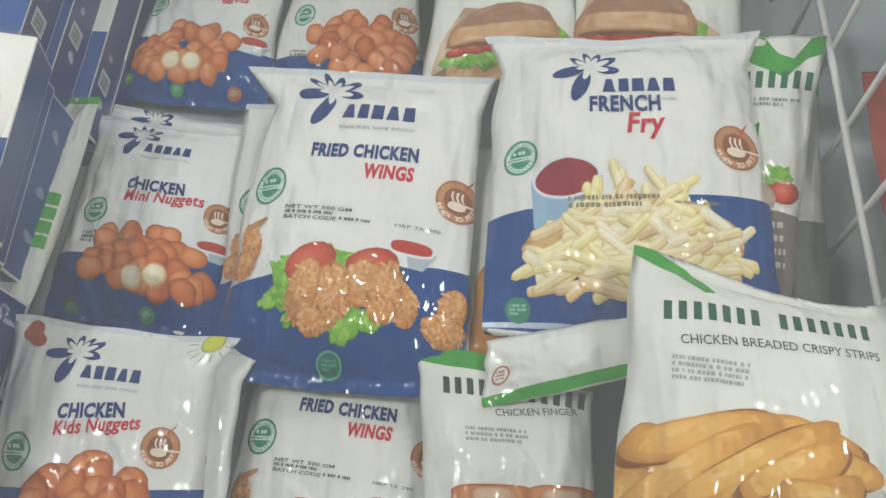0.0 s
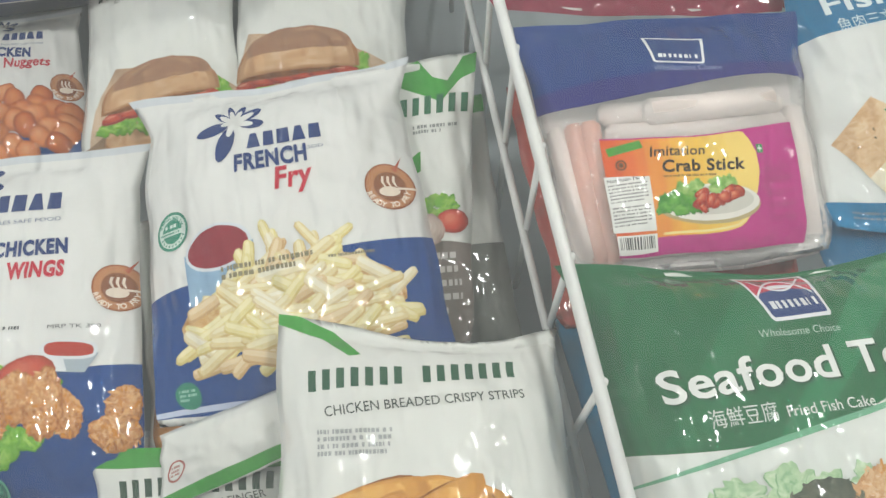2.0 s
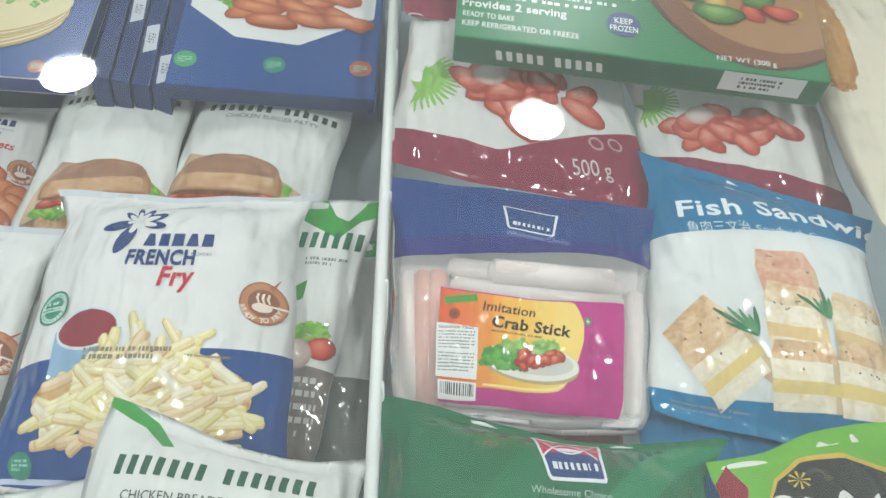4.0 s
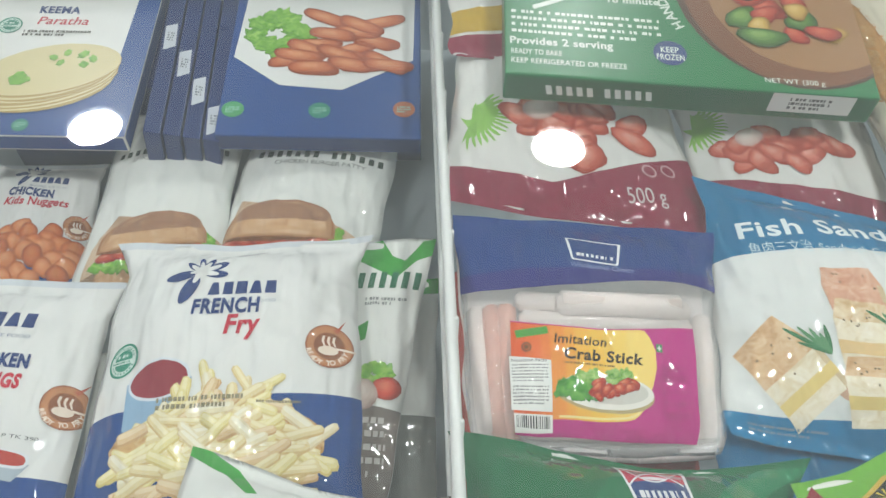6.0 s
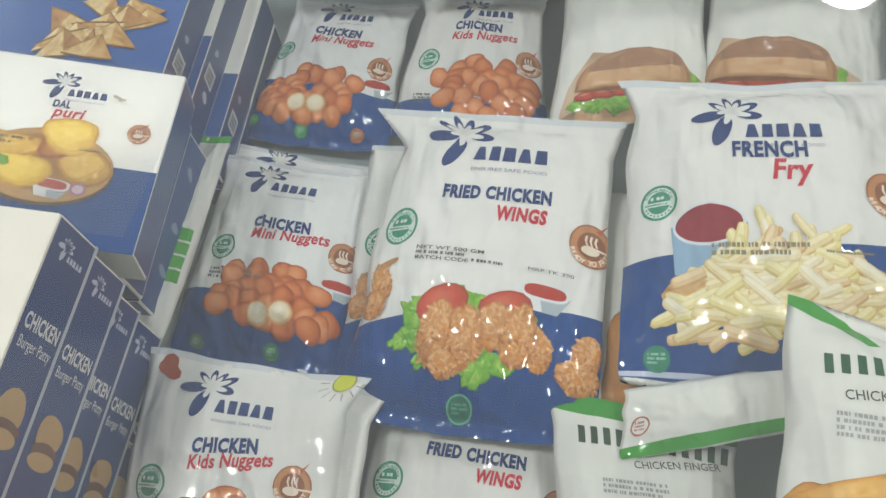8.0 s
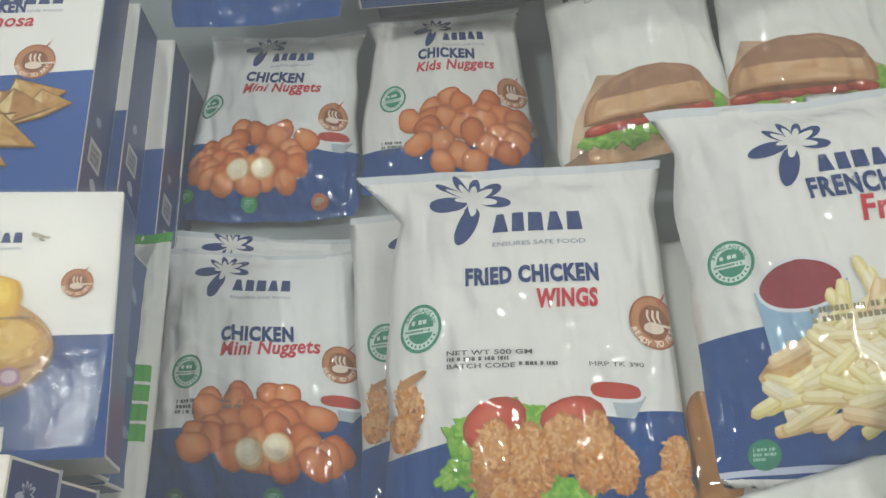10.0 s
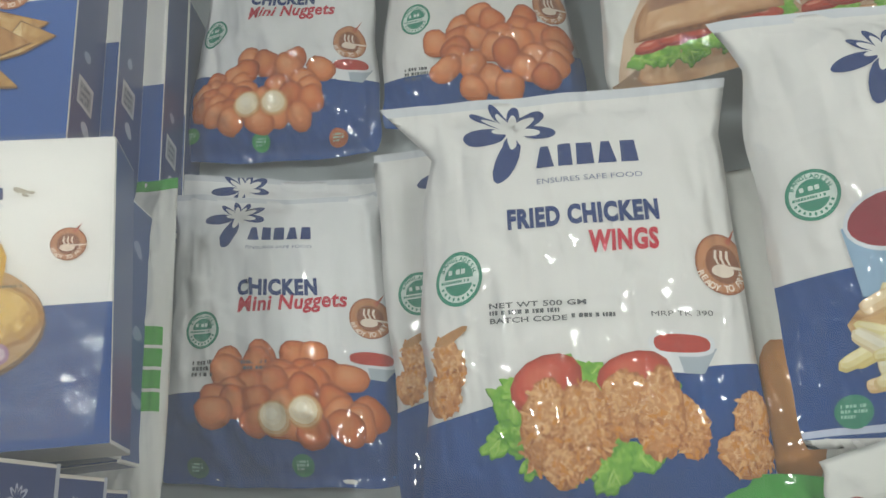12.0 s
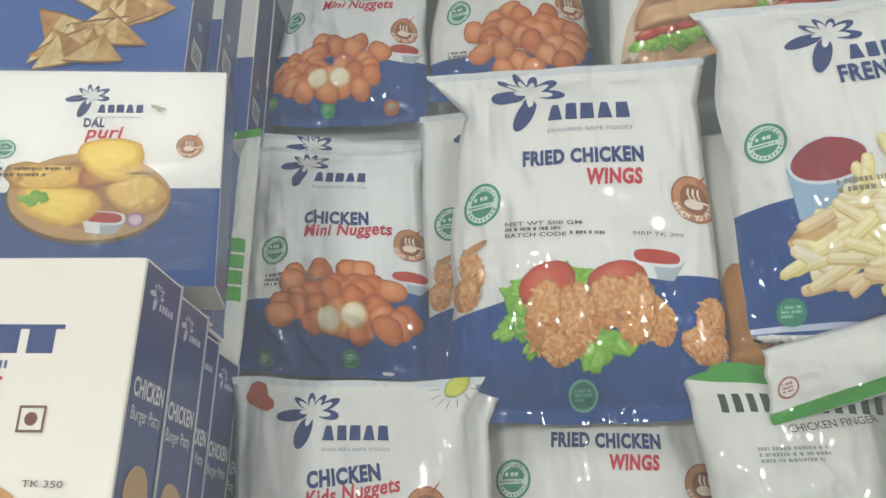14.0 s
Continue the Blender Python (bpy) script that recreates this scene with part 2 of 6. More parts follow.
class Sheet:
    """A swollen sheet between four corners; places on it are in widths to the right of and below its top left corner."""

    def __init__(self, tl, tr, br, bl, swell=0.0, depth=0.0, pinch=0.0, crease=0.0, seed=0, shape=(0.0, 0.0, 0.0)):
        self.shape = shape
        self.c = [np.array(p, float) for p in (tl, tr, br, bl)]
        self.swell, self.depth, self.pinch, self.crease, self.seed = swell, depth, pinch, crease, seed
        c = self.c
        self.w = (np.linalg.norm(c[1] - c[0]) + np.linalg.norm(c[2] - c[3])) / 2
        self.h = (np.linalg.norm(c[3] - c[0]) + np.linalg.norm(c[2] - c[1])) / 2
        self.aspect = self.h / self.w
        n = np.cross(c[1] - c[0], c[0] - c[3])
        self.up = n / np.linalg.norm(n)

    def flat(self, u, v):
        c = self.c
        a = 1.0 - 4.0 * (v - 0.5) ** 2
        left, right, sag = self.shape
        fall = min(v / 0.13, 1.0) * math.exp(min(0.0, 1 - v / 0.13) * 0.4)
        wave = 0.0
        if self.crease:
            wave = 0.022 * noise.noise((v * 5 + self.seed, 2.3 if u > 0.5 else 8.1, self.seed)) * abs(2 * u - 1) ** 2
        u = 0.5 + (u - 0.5) * (1.0 - self.pinch * a) + left * fall * (1 - u) ** 2 - right * fall * u ** 2 + wave
        if self.crease:
            low = max(0.0, (v - 0.86) / 0.14)
            u = 0.5 + (u - 0.5) * (1.0 - 0.055 * low ** 2.5)
            v = v - 0.028 * low * (1 - math.sin(math.pi * min(max(u, 0.0), 1.0)) ** 0.6)
        if sag:
            v = v + sag / self.aspect * math.sin(math.pi * min(max(u, 0.0), 1.0) ** 1.4) * math.exp(-v / 0.10) * 1.0
        if self.crease:
            v = v + 0.012 * noise.noise((u * 5 + self.seed, self.seed, 4.4)) * (abs(2 * v - 1) ** 3)
        return (c[0] * (1 - u) + c[1] * u) * (1 - v) + (c[3] * (1 - u) + c[2] * u) * v

    def rise(self, u, v):
        def arch(q, rim, power):
            q = min(max((q - rim) / (1 - 2 * rim), 0.0), 1.0)
            return (1.0 - abs(2 * q - 1) ** power) ** 0.75
        return arch(u, 0.0, 2.6) * arch(v, 0.045, 3.2)

    def ripple(self, u, v):
        if not self.crease:
            return 0.0
        e = abs(2 * v - 1) ** 4
        a = noise.noise((u * 9 + self.seed, v * 2.2, self.seed * 1.7)) * (0.35 + 1.3 * e)
        b = noise.noise((u * 4.5 + 9, v * 5 + self.seed, 3.1)) * 0.9
        r = 1 - abs(noise.noise((u * 3 + v * 2.5 + self.seed, v * 3 - u * 2, 7.7))) * 5
        q = 1 - abs(noise.noise((u * 2.2 - v * 3 + self.seed, v * 1.5 + u * 3.5, self.seed * 0.6 + 2))) * 6
        side = abs(2 * u - 1) ** 3 * noise.noise((u * 2, v * 11 + self.seed * 2, 1.2))
        return self.crease * (a + b + 0.9 * max(r, 0.0) ** 2 + 0.9 * max(q, 0.0) ** 2 + 1.3 * side) * 1.25 * min(1.0, 12 * u * (1 - u))

    def at(self, x, y, off=0.0, under=False):
        u, v = x, y / self.aspect
        k = self.rise(u, v)
        if under:
            return self.flat(u, v) - self.up * (self.depth * k)
        return self.flat(u, v) + self.up * (self.swell * k + self.ripple(u, v) * (0.25 + 0.75 * k) + off)


# -- meshes --
def part(name, bm, material, parent=None, label="", smooth=True):
    """Links a bmesh as one mesh object, under a thing or a part where one is given."""
    me = bpy.data.meshes.new(name)
    if smooth:
        for f in bm.faces:
            f.smooth = True
    bm.to_mesh(me)
    bm.free()
    for m in material if isinstance(material, (list, tuple)) else [material]:
        me.materials.append(m)
    ob = new(name, me)
    if parent:
        ob.parent = parent
    if label:
        ob["label"] = label
    return ob


def block(bm, lo, hi, bevel=0.0):
    made = bmesh.ops.create_cube(bm, size=1.0, matrix=Matrix.Translation([(a + b) / 2 for a, b in zip(lo, hi)]) @ Matrix.Diagonal([b - a for a, b in zip(lo, hi)] + [1]))
    if bevel:
        edges = list({e for v in made["verts"] for e in v.link_edges})
        bmesh.ops.bevel(bm, geom=edges, offset=bevel, segments=2, affect="EDGES", profile=0.6)
    return bm


def rod(bm, a, b, r, seg=10):
    a, b = Vector(a), Vector(b)
    d = b - a
    m = Matrix.Translation((a + b) / 2) @ d.to_track_quat("Z", "Y").to_matrix().to_4x4()
    bmesh.ops.create_cone(bm, cap_ends=True, segments=seg, radius1=r, radius2=r, depth=d.length, matrix=m)
    return bm


def bag_mesh(s, nu=34):
    """The pack's body: printed side, under side and a crimped rim."""
    nv = max(6, round(nu * s.aspect))
    bm = bmesh.new()
    top, low = {}, {}
    for j in range(nv + 1):
        for i in range(nu + 1):
            u, v = i / nu, j / nv * s.aspect
            top[i, j] = bm.verts.new(s.at(u, v))
            rim = i in (0, nu) or j in (0, nv)
            low[i, j] = top[i, j] if rim else bm.verts.new(s.at(u, v, 0, True))
    for j in range(nv):
        for i in range(nu):
            bm.faces.new((top[i, j], top[i, j + 1], top[i + 1, j + 1]))
            bm.faces.new((top[i, j], top[i + 1, j + 1], top[i + 1, j]))
            q = (low[i, j], low[i + 1, j], low[i + 1, j + 1], low[i, j + 1])
            bm.faces.new(q)
    return bm


class Print:
    """Flat artwork, laid on a sheet. x to the right and y down, in widths of the sheet."""

    def __init__(self, sheet, thing, maker=film, nu=34):
        self.s, self.thing, self.maker = sheet, thing, maker
        self.nu, self.nv = nu, max(6, round(nu * sheet.aspect))
        self.level = 1
        self.net = [[sheet.at(i / self.nu, j / self.nv * sheet.aspect) for j in range(self.nv + 1)] for i in range(self.nu + 1)]
        self.start()

    def place(self, x, y, off):
        """A place on the facets of the sheet, lifted off by a hair."""
        a, b = min(max(x, 0.0), 1.0) * self.nu, min(max(y / self.s.aspect, 0.0), 1.0) * self.nv
        i, j = min(int(a), self.nu - 1), min(int(b), self.nv - 1)
        a, b = a - i, b - j
        p00, p10, p01, p11 = self.net[i][j], self.net[i + 1][j], self.net[i][j + 1], self.net[i + 1][j + 1]
        base = p00 + a * (p10 - p00) + b * (p11 - p10) if a > b else p00 + b * (p01 - p00) + a * (p11 - p01)
        return base + self.s.up * off

    def start(self):
        self.bm, self.mats, self.names, self.hexes = bmesh.new(), [], {}, []

    def ink(self, hexcode, **kw):
        key = hexcode + str(sorted(kw.items()))
        if key not in self.names:
            self.names[key] = len(self.mats)
            self.mats.append(self.maker(hexcode, **kw))
            self.hexes.append(hexcode)
        return self.names[key]

    def poly(self, pts, ink, lift=0.0):
        vs = [self.bm.verts.new((x, y, lift)) for x, y in pts]
        f = self.bm.faces.new(vs)
        f.material_index = ink
        return f

    def rect(self, x0, y0, x1, y1, ink, lift=0.0, slant=0.0):
        d = slant * (y1 - y0)
        self.poly([(x0 + d, y0), (x0, y1), (x1, y1), (x1 + d, y0)], ink, lift)

    def blob(self, x, y, rx, ry, ink, rot=0.0, lift=0.0, rough=0.08, n=16, square=0.0, rnd=random):
        pts = []
        c, s = math.cos(rot), math.sin(rot)
        ph = rnd.random() * 6.28
        for i in range(n):
            a = -2 * math.pi * i / n
            k = 1 + rough * (math.sin(2 * a + ph) + 0.7 * math.sin(3 * a + 2.1 * ph) + 0.8 * (rnd.random() - 0.5))
            ca, sa = math.cos(a), math.sin(a)
            if square:
                ca = math.copysign(abs(ca) ** (1 - square), ca)
                sa = math.copysign(abs(sa) ** (1 - square), sa)
            px, py = rx * k * ca, ry * k * sa
            pts.append((x + px * c - py * s, y + px * s + py * c))
        self.poly(pts, ink, lift)

    def between(self, i, j):
        """The ink half way between two inks."""
        a, b = self.hexes[i], self.hexes[j]
        return self.ink("".join("%02x" % ((int(a[k:k + 2], 16) + int(b[k:k + 2], 16)) // 2) for k in (0, 2, 4)), fine=0.12)

    def food(self, x, y, rx, ry, inks, rot=0.0, lift=0.0, rough=0.08, n=14, square=0.0):
        """A printed morsel in five soft tones of its photograph."""
        steps = (inks[0], self.between(inks[0], inks[1]), inks[1], self.between(inks[1], inks[2]), inks[2])
        state = random.getstate()
        for k, (ink, z) in enumerate(zip(steps, (1.0, 0.91, 0.77, 0.55, 0.32))):
            random.setstate(state)
            d = (1 - z) * 0.42
            self.blob(x - d * rx * 0.5, y - d * ry * 0.9, rx * z, ry * z, ink, rot, lift + 0.22 * k, rough, n, square)

    def dome(self, x, y, rx, ry, inks, lift=0.0, n=18):
        """A bun's top: a half round with a soft lit crown."""
        for k, (ink, z) in enumerate(((inks[0], 1.0), (self.between(inks[0], inks[1]), 0.93), (inks[1], 0.84), (self.between(inks[1], inks[2]), 0.62), (inks[2], 0.4))):
            pts = [(x + rx * z * math.cos(math.pi * i / n), y - (1 - z) * ry * 0.45 - ry * z * abs(math.sin(math.pi * i / n)) ** 0.8) for i in range(n + 1)]
            self.poly(pts, ink, lift + 0.25 * k)

    def ring(self, x, y, r0, r1, ink, lift=0.0, n=28, a0=0.0, a1=360.0):
        ang = [math.radians(a0 + (a1 - a0) * i / n) for i in range(n + 1)]
        for a, b in zip(ang, ang[1:]):
            self.poly([(x + r * math.cos(q), y + r * math.sin(q)) for r, q in ((r0, a), (r0, b), (r1, b), (r1, a))], ink, lift)

    def text(self, words, x, y, cap, ink, width=None, bold=0.012, shear=0.0, rot=0.0, lift=0.0, align="LEFT"):
        """Words whose baseline starts at (x, y), with capitals of height cap, drawn out to a width."""
        cu = bpy.data.curves.new("words", "FONT")
        cu.body, cu.offset, cu.shear, cu.resolution_u, cu.space_character = words, bold, shear, 3, 1.0 + 2.2 * bold
        ob = bpy.data.objects.new("words", cu)
        me = ob.to_mesh()
        xs = [v.co.x for v in me.vertices]
        k = cap / 0.73
        kx = width / (max(xs) - min(xs)) if width else k
        x0 = min(xs)
        if align == "CENTER":
            x -= (max(xs) - x0) * kx / 2
        c, s = math.cos(rot), math.sin(rot)
        vs = []
        for v in me.vertices:
            px, py = (v.co.x - x0) * kx, -v.co.y * k
            vs.append(self.bm.verts.new((x + px * c - py * s, y + px * s + py * c, lift)))
        for p in me.polygons:
            try:
                self.bm.faces.new([vs[i] for i in p.vertices]).material_index = ink
            except ValueError:
                pass
        ob.to_mesh_clear()
        bpy.data.objects.remove(ob)
        bpy.data.curves.remove(cu)

    def arc_text(self, words, x, y, r, cap, ink, a0, a1, lift=0.0):
        """Words set round a circle, feet to its middle."""
        for i, ch in enumerate(words):
            if ch == " ":
                continue
            a = math.radians(a0 + (a1 - a0) * i / (len(words) - 1))
            up = a0 < a1
            rr = r if up else r + cap
            self.text(ch, x + rr * math.cos(a), y + rr * math.sin(a), cap, ink, bold=0.03, rot=a + (math.pi / 2 if up else -math.pi / 2), lift=lift, align="CENTER")

    def bars(self, x, y, width, rows, pitch, ink, lift=0.0, fill=0.62, seed=1, rot=0.0):
        """Lines of small print that nobody can read."""
        rnd = random.Random(seed)
        for j in range(rows):
            q = 0.0
            end = width * (1 if j < rows - 1 else 0.55 + 0.4 * rnd.random())
            while q < end - 0.004:
                w = min((0.22 + 0.4 * rnd.random()) * pitch, end - q)
                yy = y + j * pitch + q * rot
                self.rect(x + q, yy, x + q + w, yy + pitch * fill, ink, lift)
                q += w + (0.16 if rnd.random() < 0.75 else 0.55) * pitch

    def done(self, name, label=""):
        bm, s = self.bm, self.s
        if not bm.verts:
            bm.free()
            self.start()
            return None
        for axis, count, span in ((0, self.nu, 1.0), (1, self.nv, s.aspect)):
            lo = min(v.co[axis] for v in bm.verts)
            hi = max(v.co[axis] for v in bm.verts)
            no = (1, 0, 0) if axis == 0 else (0, 1, 0)
            for i in range(count + 1):
                q = i / count * span
                if lo < q < hi:
                    co = (q, 0, 0) if axis == 0 else (0, q, 0)
                    bmesh.ops.bisect_plane(bm, geom=bm.verts[:] + bm.edges[:] + bm.faces[:], dist=1e-7, plane_co=co, plane_no=no)
        if s.swell or s.crease:
            # cut along the facets' diagonals too, so that every layer lies parallel to the sheet
            step = s.aspect / self.nv
            spots = [v.co.x * self.nu - v.co.y / step for v in bm.verts]
            for m in range(math.ceil(min(spots)), math.floor(max(spots)) + 1):
                bmesh.ops.bisect_plane(bm, geom=bm.verts[:] + bm.edges[:] + bm.faces[:], dist=1e-7, plane_co=(m / self.nu, 0, 0), plane_no=Vector((self.nu, -1 / step, 0)).normalized())
        # what would hang over the rim is left off
        gone = [f for f in bm.faces if not (-0.001 < f.calc_center_median().x < 1.001 and -0.001 < f.calc_center_median().y < s.aspect + 0.001)]
        bmesh.ops.delete(bm, geom=gone, context="FACES")
        for v in bm.verts:
            v.co = self.place(v.co.x, v.co.y, 0.00016 * self.level + 0.00005 * v.co.z)
        self.level += 1
        for f in bm.faces:
            f.normal_update()
            if f.normal.dot(Vector(s.up)) < 0:
                f.normal_flip()
        ob = part(name, bm, self.mats, self.thing, label)
        self.start()
        return ob

    # artwork that returns on many packs
    def maker_mark(self, x, y, size, blue=None, rot=0.0):
        """A flower with a row of plain blocks in place of the maker's name."""
        i = self.ink(blue or INK_BLUE)
        for a, l, w in ((172, .54, .10), (-140, .34, .06), (-100, .30, .06), (-62, .30, .06), (-28, .42, .085), (8, .40, .085), (112, .56, .125)):
            r = math.radians(a) + rot
            d = 0.07 + l / 2
            self.blob(x + size * d * math.cos(r), y + size * d * math.sin(r), size * l / 2, size * w, i, r, 0, 0.03, 14)
        wh = self.ink(WHITE if blue is None else "17397c")
        for a, l, w in ((-176, .20, .036), (-140, .29, .042), (-100, .25, .042), (-62, .25, .042), (-28, .34, .052), (8, .30, .05), (52, .16, .04), (112, .22, .05)):
            r = math.radians(a) + rot
            d = l / 2 + 0.015
            self.blob(x + size * d * math.cos(r), y + size * d * math.sin(r), size * l / 2, size * w, wh, r, 0.7, 0.02, 12)
        wx, wy = x + size * 0.20, y + size * 0.22
        cx, cy = math.cos(rot), math.sin(rot)
        for k, (a, w, top) in enumerate(((0, .20, .45), (.245, .16, .9), (.45, .19, .9), (.68, .20, .45), (.925, .18, .85))):
            px, py = wx + size * a * cx, wy + size * a * cy
            w, h = size * w, size * 0.235
            m = w * (1 - top) / 2
            self.poly([(px + m * cx + h * cy, py + m * cy), (px, py + h), (px + w * cx, py + h + w * cy), (px + (w - m) * cx + h * cy, py + (w - m) * cy)], i)
        if size > 0.15 and blue is None:
            self.text("ENSURES SAFE FOOD", wx, wy + size * 0.40, size * 0.055, self.ink("7d89a3"), size * 1.12, 0.0, 0, rot)
        self.done("maker_mark", "dark blue flower mark with plain blocks")

    def green_stamp(self, x, y, r):
        a, b = self.ink("2f8a70"), self.ink("cfe0d8")
        self.ring(x, y, 0, r, b, 0)
        self.ring(x, y, r * 0.86, r, a, 0.6)
        self.ring(x, y, 0, r * 0.62, a, 0.6)
        self.bars(x - r * 0.45, y - r * 0.35, r * 0.9, 1, r * 0.3, b, 1.4, 0.6, 5)
        self.rect(x - r * 0.85, y - r * 0.02, x + r * 0.85, y + r * 0.2, b, 1.4, 0.0)
        self.bars(x - r * 0.75, y + r * 0.04, r * 1.5, 1, r * 0.16, a, 2.0, 0.6, 6)
        self.arc_text("BANGLADESH", x, y, r * 0.66, r * 0.17, a, 205, 335, 0.6)
        for k in range(9):
            q = math.radians(k * 16 + 26)
            self.blob(x + r * 0.74 * math.cos(q), y + r * 0.74 * math.sin(q), r * 0.07, r * 0.05, a, q, 0.6, 0, 6)
        self.done("round_stamp", "green round certification stamp")

    def fry_badge(self, x, y, r, words=True):
        a, b, c = self.ink("f0e2d2"), self.ink("e8d9c8"), self.ink("b4553a")
        self.ring(x, y, 0, r, self.ink("9a5a34"), 0)
        self.ring(x, y, 0, r * 0.93, self.ink("bd8258"), 0.4)
        self.ring(x, y, 0, r * 0.64, self.ink("8a5232"), 0.8)
        self.blob(x - r * 0.05, y + r * 0.22, r * 0.42, r * 0.22, b, 0, 1.4, 0, 14)
        self.rect(x + r * 0.25, y + r * 0.05, x + r * 1.05, y + r * 0.15, b, 1.2)
        for k in (-0.22, 0, 0.22):
            self.poly([(x + r * (k - 0.05), y - r * 0.45), (x + r * (k - 0.11), y - r * 0.2), (x + r * (k + 0.0), y + r * 0.02), (x + r * (k + 0.07), y + r * 0.02), (x + r * (k + 0.0), y - r * 0.2), (x + r * (k + 0.05), y - r * 0.45)], b, 1.4)
        self.poly([(x + r * 0.2, y - r * 0.8), (x + r * 0.36, y - r * 0.62), (x + r * 0.75, y - r * 1.3), (x + r * 0.36, y - r * 0.85)], c, 1.2)
        if words:
            self.arc_text("READY TO FRY", x, y, r * 0.68, r * 0.22, a, 165, 30, 1.6)
        self.done("ready_badge", "brown round ready-to-fry badge with a pan")

    def panel(self, edge, bottom, ink, name="colour_panel", label=""):
        """A printed field from a curved upper edge down to a lower one."""
        n = 24
        for i in range(n):
            x0, x1 = i / n, (i + 1) / n
            b0, b1 = (bottom(x0), bottom(x1)) if callable(bottom) else (bottom, bottom)
            self.poly([(x0, edge(x0)), (x0, b0), (x1, b1), (x1, edge(x1))], ink)
        self.done(name, label)

    def nuggets(self, x, y, rx, ry, count, size, seed, halves=()):
        rnd = random.Random(seed)
        tones = [[self.ink(a, fine=0.15), self.ink(b, fine=0.18), self.ink(c, fine=0.15)] for a, b, c in (("a04c1e", "cc6c34", "da8850"), ("a85624", "d67e46", "e29a68"), ("8e3e18", "c26028", "d07c44"))]
        spots = []
        while len(spots) < count:
            a, b = rnd.uniform(-1, 1), rnd.uniform(-1, 1)
            if a * a + b * b * (1.0 if b > 0 else 0.8) <= 1 and all((a - c) ** 2 + (b - d) ** 2 > 0.035 for c, d in spots):
                spots.append((a, b))
        for k, (a, b) in enumerate(sorted(spots, key=lambda q: q[1])):
            random.seed(seed * 100 + k)
            self.food(x + a * rx, y + b * ry + 0.12 * ry * a * a, size * rnd.uniform(0.78, 1.0), size * rnd.uniform(0.72, 0.92), tones[rnd.choice((0, 0, 1, 1, 2))], rnd.uniform(-0.8, 0.8), 0.6 * k, 0.07, 14, 0.12)
        for hx, hy in halves:
            self.food(hx, hy, size * 0.9, size * 0.85, [self.ink("c98a4c"), self.ink("e6d7b4"), self.ink("f0e8d0")], 0, count * 0.6 + 1, 0.03)
        self.done("food_picture", "picture of golden brown chicken nuggets")

    def dip(self, x, y, size, cup="dfe3e6"):
        c, d, r = self.ink(cup), self.ink("a9b6c0"), self.ink("b5382c", fine=0.15)
        self.poly([(x - size, y - size * 0.1), (x - size * 0.72, y + size * 0.62), (x + size * 0.55, y + size * 0.75), (x + size * 1.05, y + size * 0.05)], c)
        self.poly([(x - size * 0.2, y + size * 0.05), (x - size * 0.05, y + size * 0.70), (x + size * 0.55, y + size * 0.75), (x + size * 1.05, y + size * 0.05)], d, 0.5)
        self.blob(x, y - size * 0.12, size * 1.0, size * 0.36, c, 0.06, 1.0, 0.02, 16, 0.35)
        self.blob(x, y - size * 0.14, size * 0.86, size * 0.27, r, 0.06, 1.5, 0.03, 16, 0.3)
        self.done("dip_picture", "picture of red sauce in a white cup")

    def frill(self, x, y, rx, ry, ink, rot, lift, rnd, n=34):
        """One frilly leaf outline."""
        c, s = math.cos(rot), math.sin(rot)
        f1, f2, p1, p2 = rnd.randint(4, 6), rnd.randint(9, 12), rnd.uniform(0, 6), rnd.uniform(0, 6)
        pts = []
        for i in range(n):
            a = -2 * math.pi * i / n
            k = 1 + 0.13 * math.sin(f1 * a + p1) + 0.10 * math.sin(f2 * a + p2) + rnd.uniform(-0.06, 0.06)
            px, py = rx * k * math.cos(a), ry * k * math.sin(a)
            pts.append((x + px * c - py * s, y + px * s + py * c))
        self.poly(pts, ink, lift)

    def lettuce(self, x, y, rx, ry, count, size, seed, lift=0.0, tone=("4f8f22", "78b53a", "a6d062")):
        """Frilly leaves set round an oval, each with a darker edge, a mottled blade and pale folds."""
        rnd = random.Random(seed)
        dark, pale = self.ink(tone[0], fine=0.25), self.ink(tone[2], fine=0.2)
        blade = self.ink(tone[1], tones=tone, grain=150.0)
        for k in range(count):
            a = 2 * math.pi * k / count + rnd.uniform(-0.25, 0.25)
            j = rnd.uniform(0.72, 1.08)
            cx, cy = x + rx * j * math.cos(a), y + ry * j * math.sin(a)
            w, h, q = size * rnd.uniform(0.85, 1.3), size * rnd.uniform(0.6, 0.95), rnd.uniform(0, 3)
            z = lift + k * 0.16
            state = rnd.getstate()
            self.frill(cx, cy + size * 0.06, w, h, dark, q, z, rnd)
            rnd.setstate(state)
            self.frill(cx, cy, w * 0.94, h * 0.94, blade, q, z + 0.05, rnd)
            for m in range(3):
                b = q + rnd.uniform(-1.2, 1.2)
                self.blob(cx + w * 0.35 * math.cos(b), cy + h * 0.35 * math.sin(b), w * 0.34, h * 0.07, pale, b, z + 0.1, 0.15, 8)

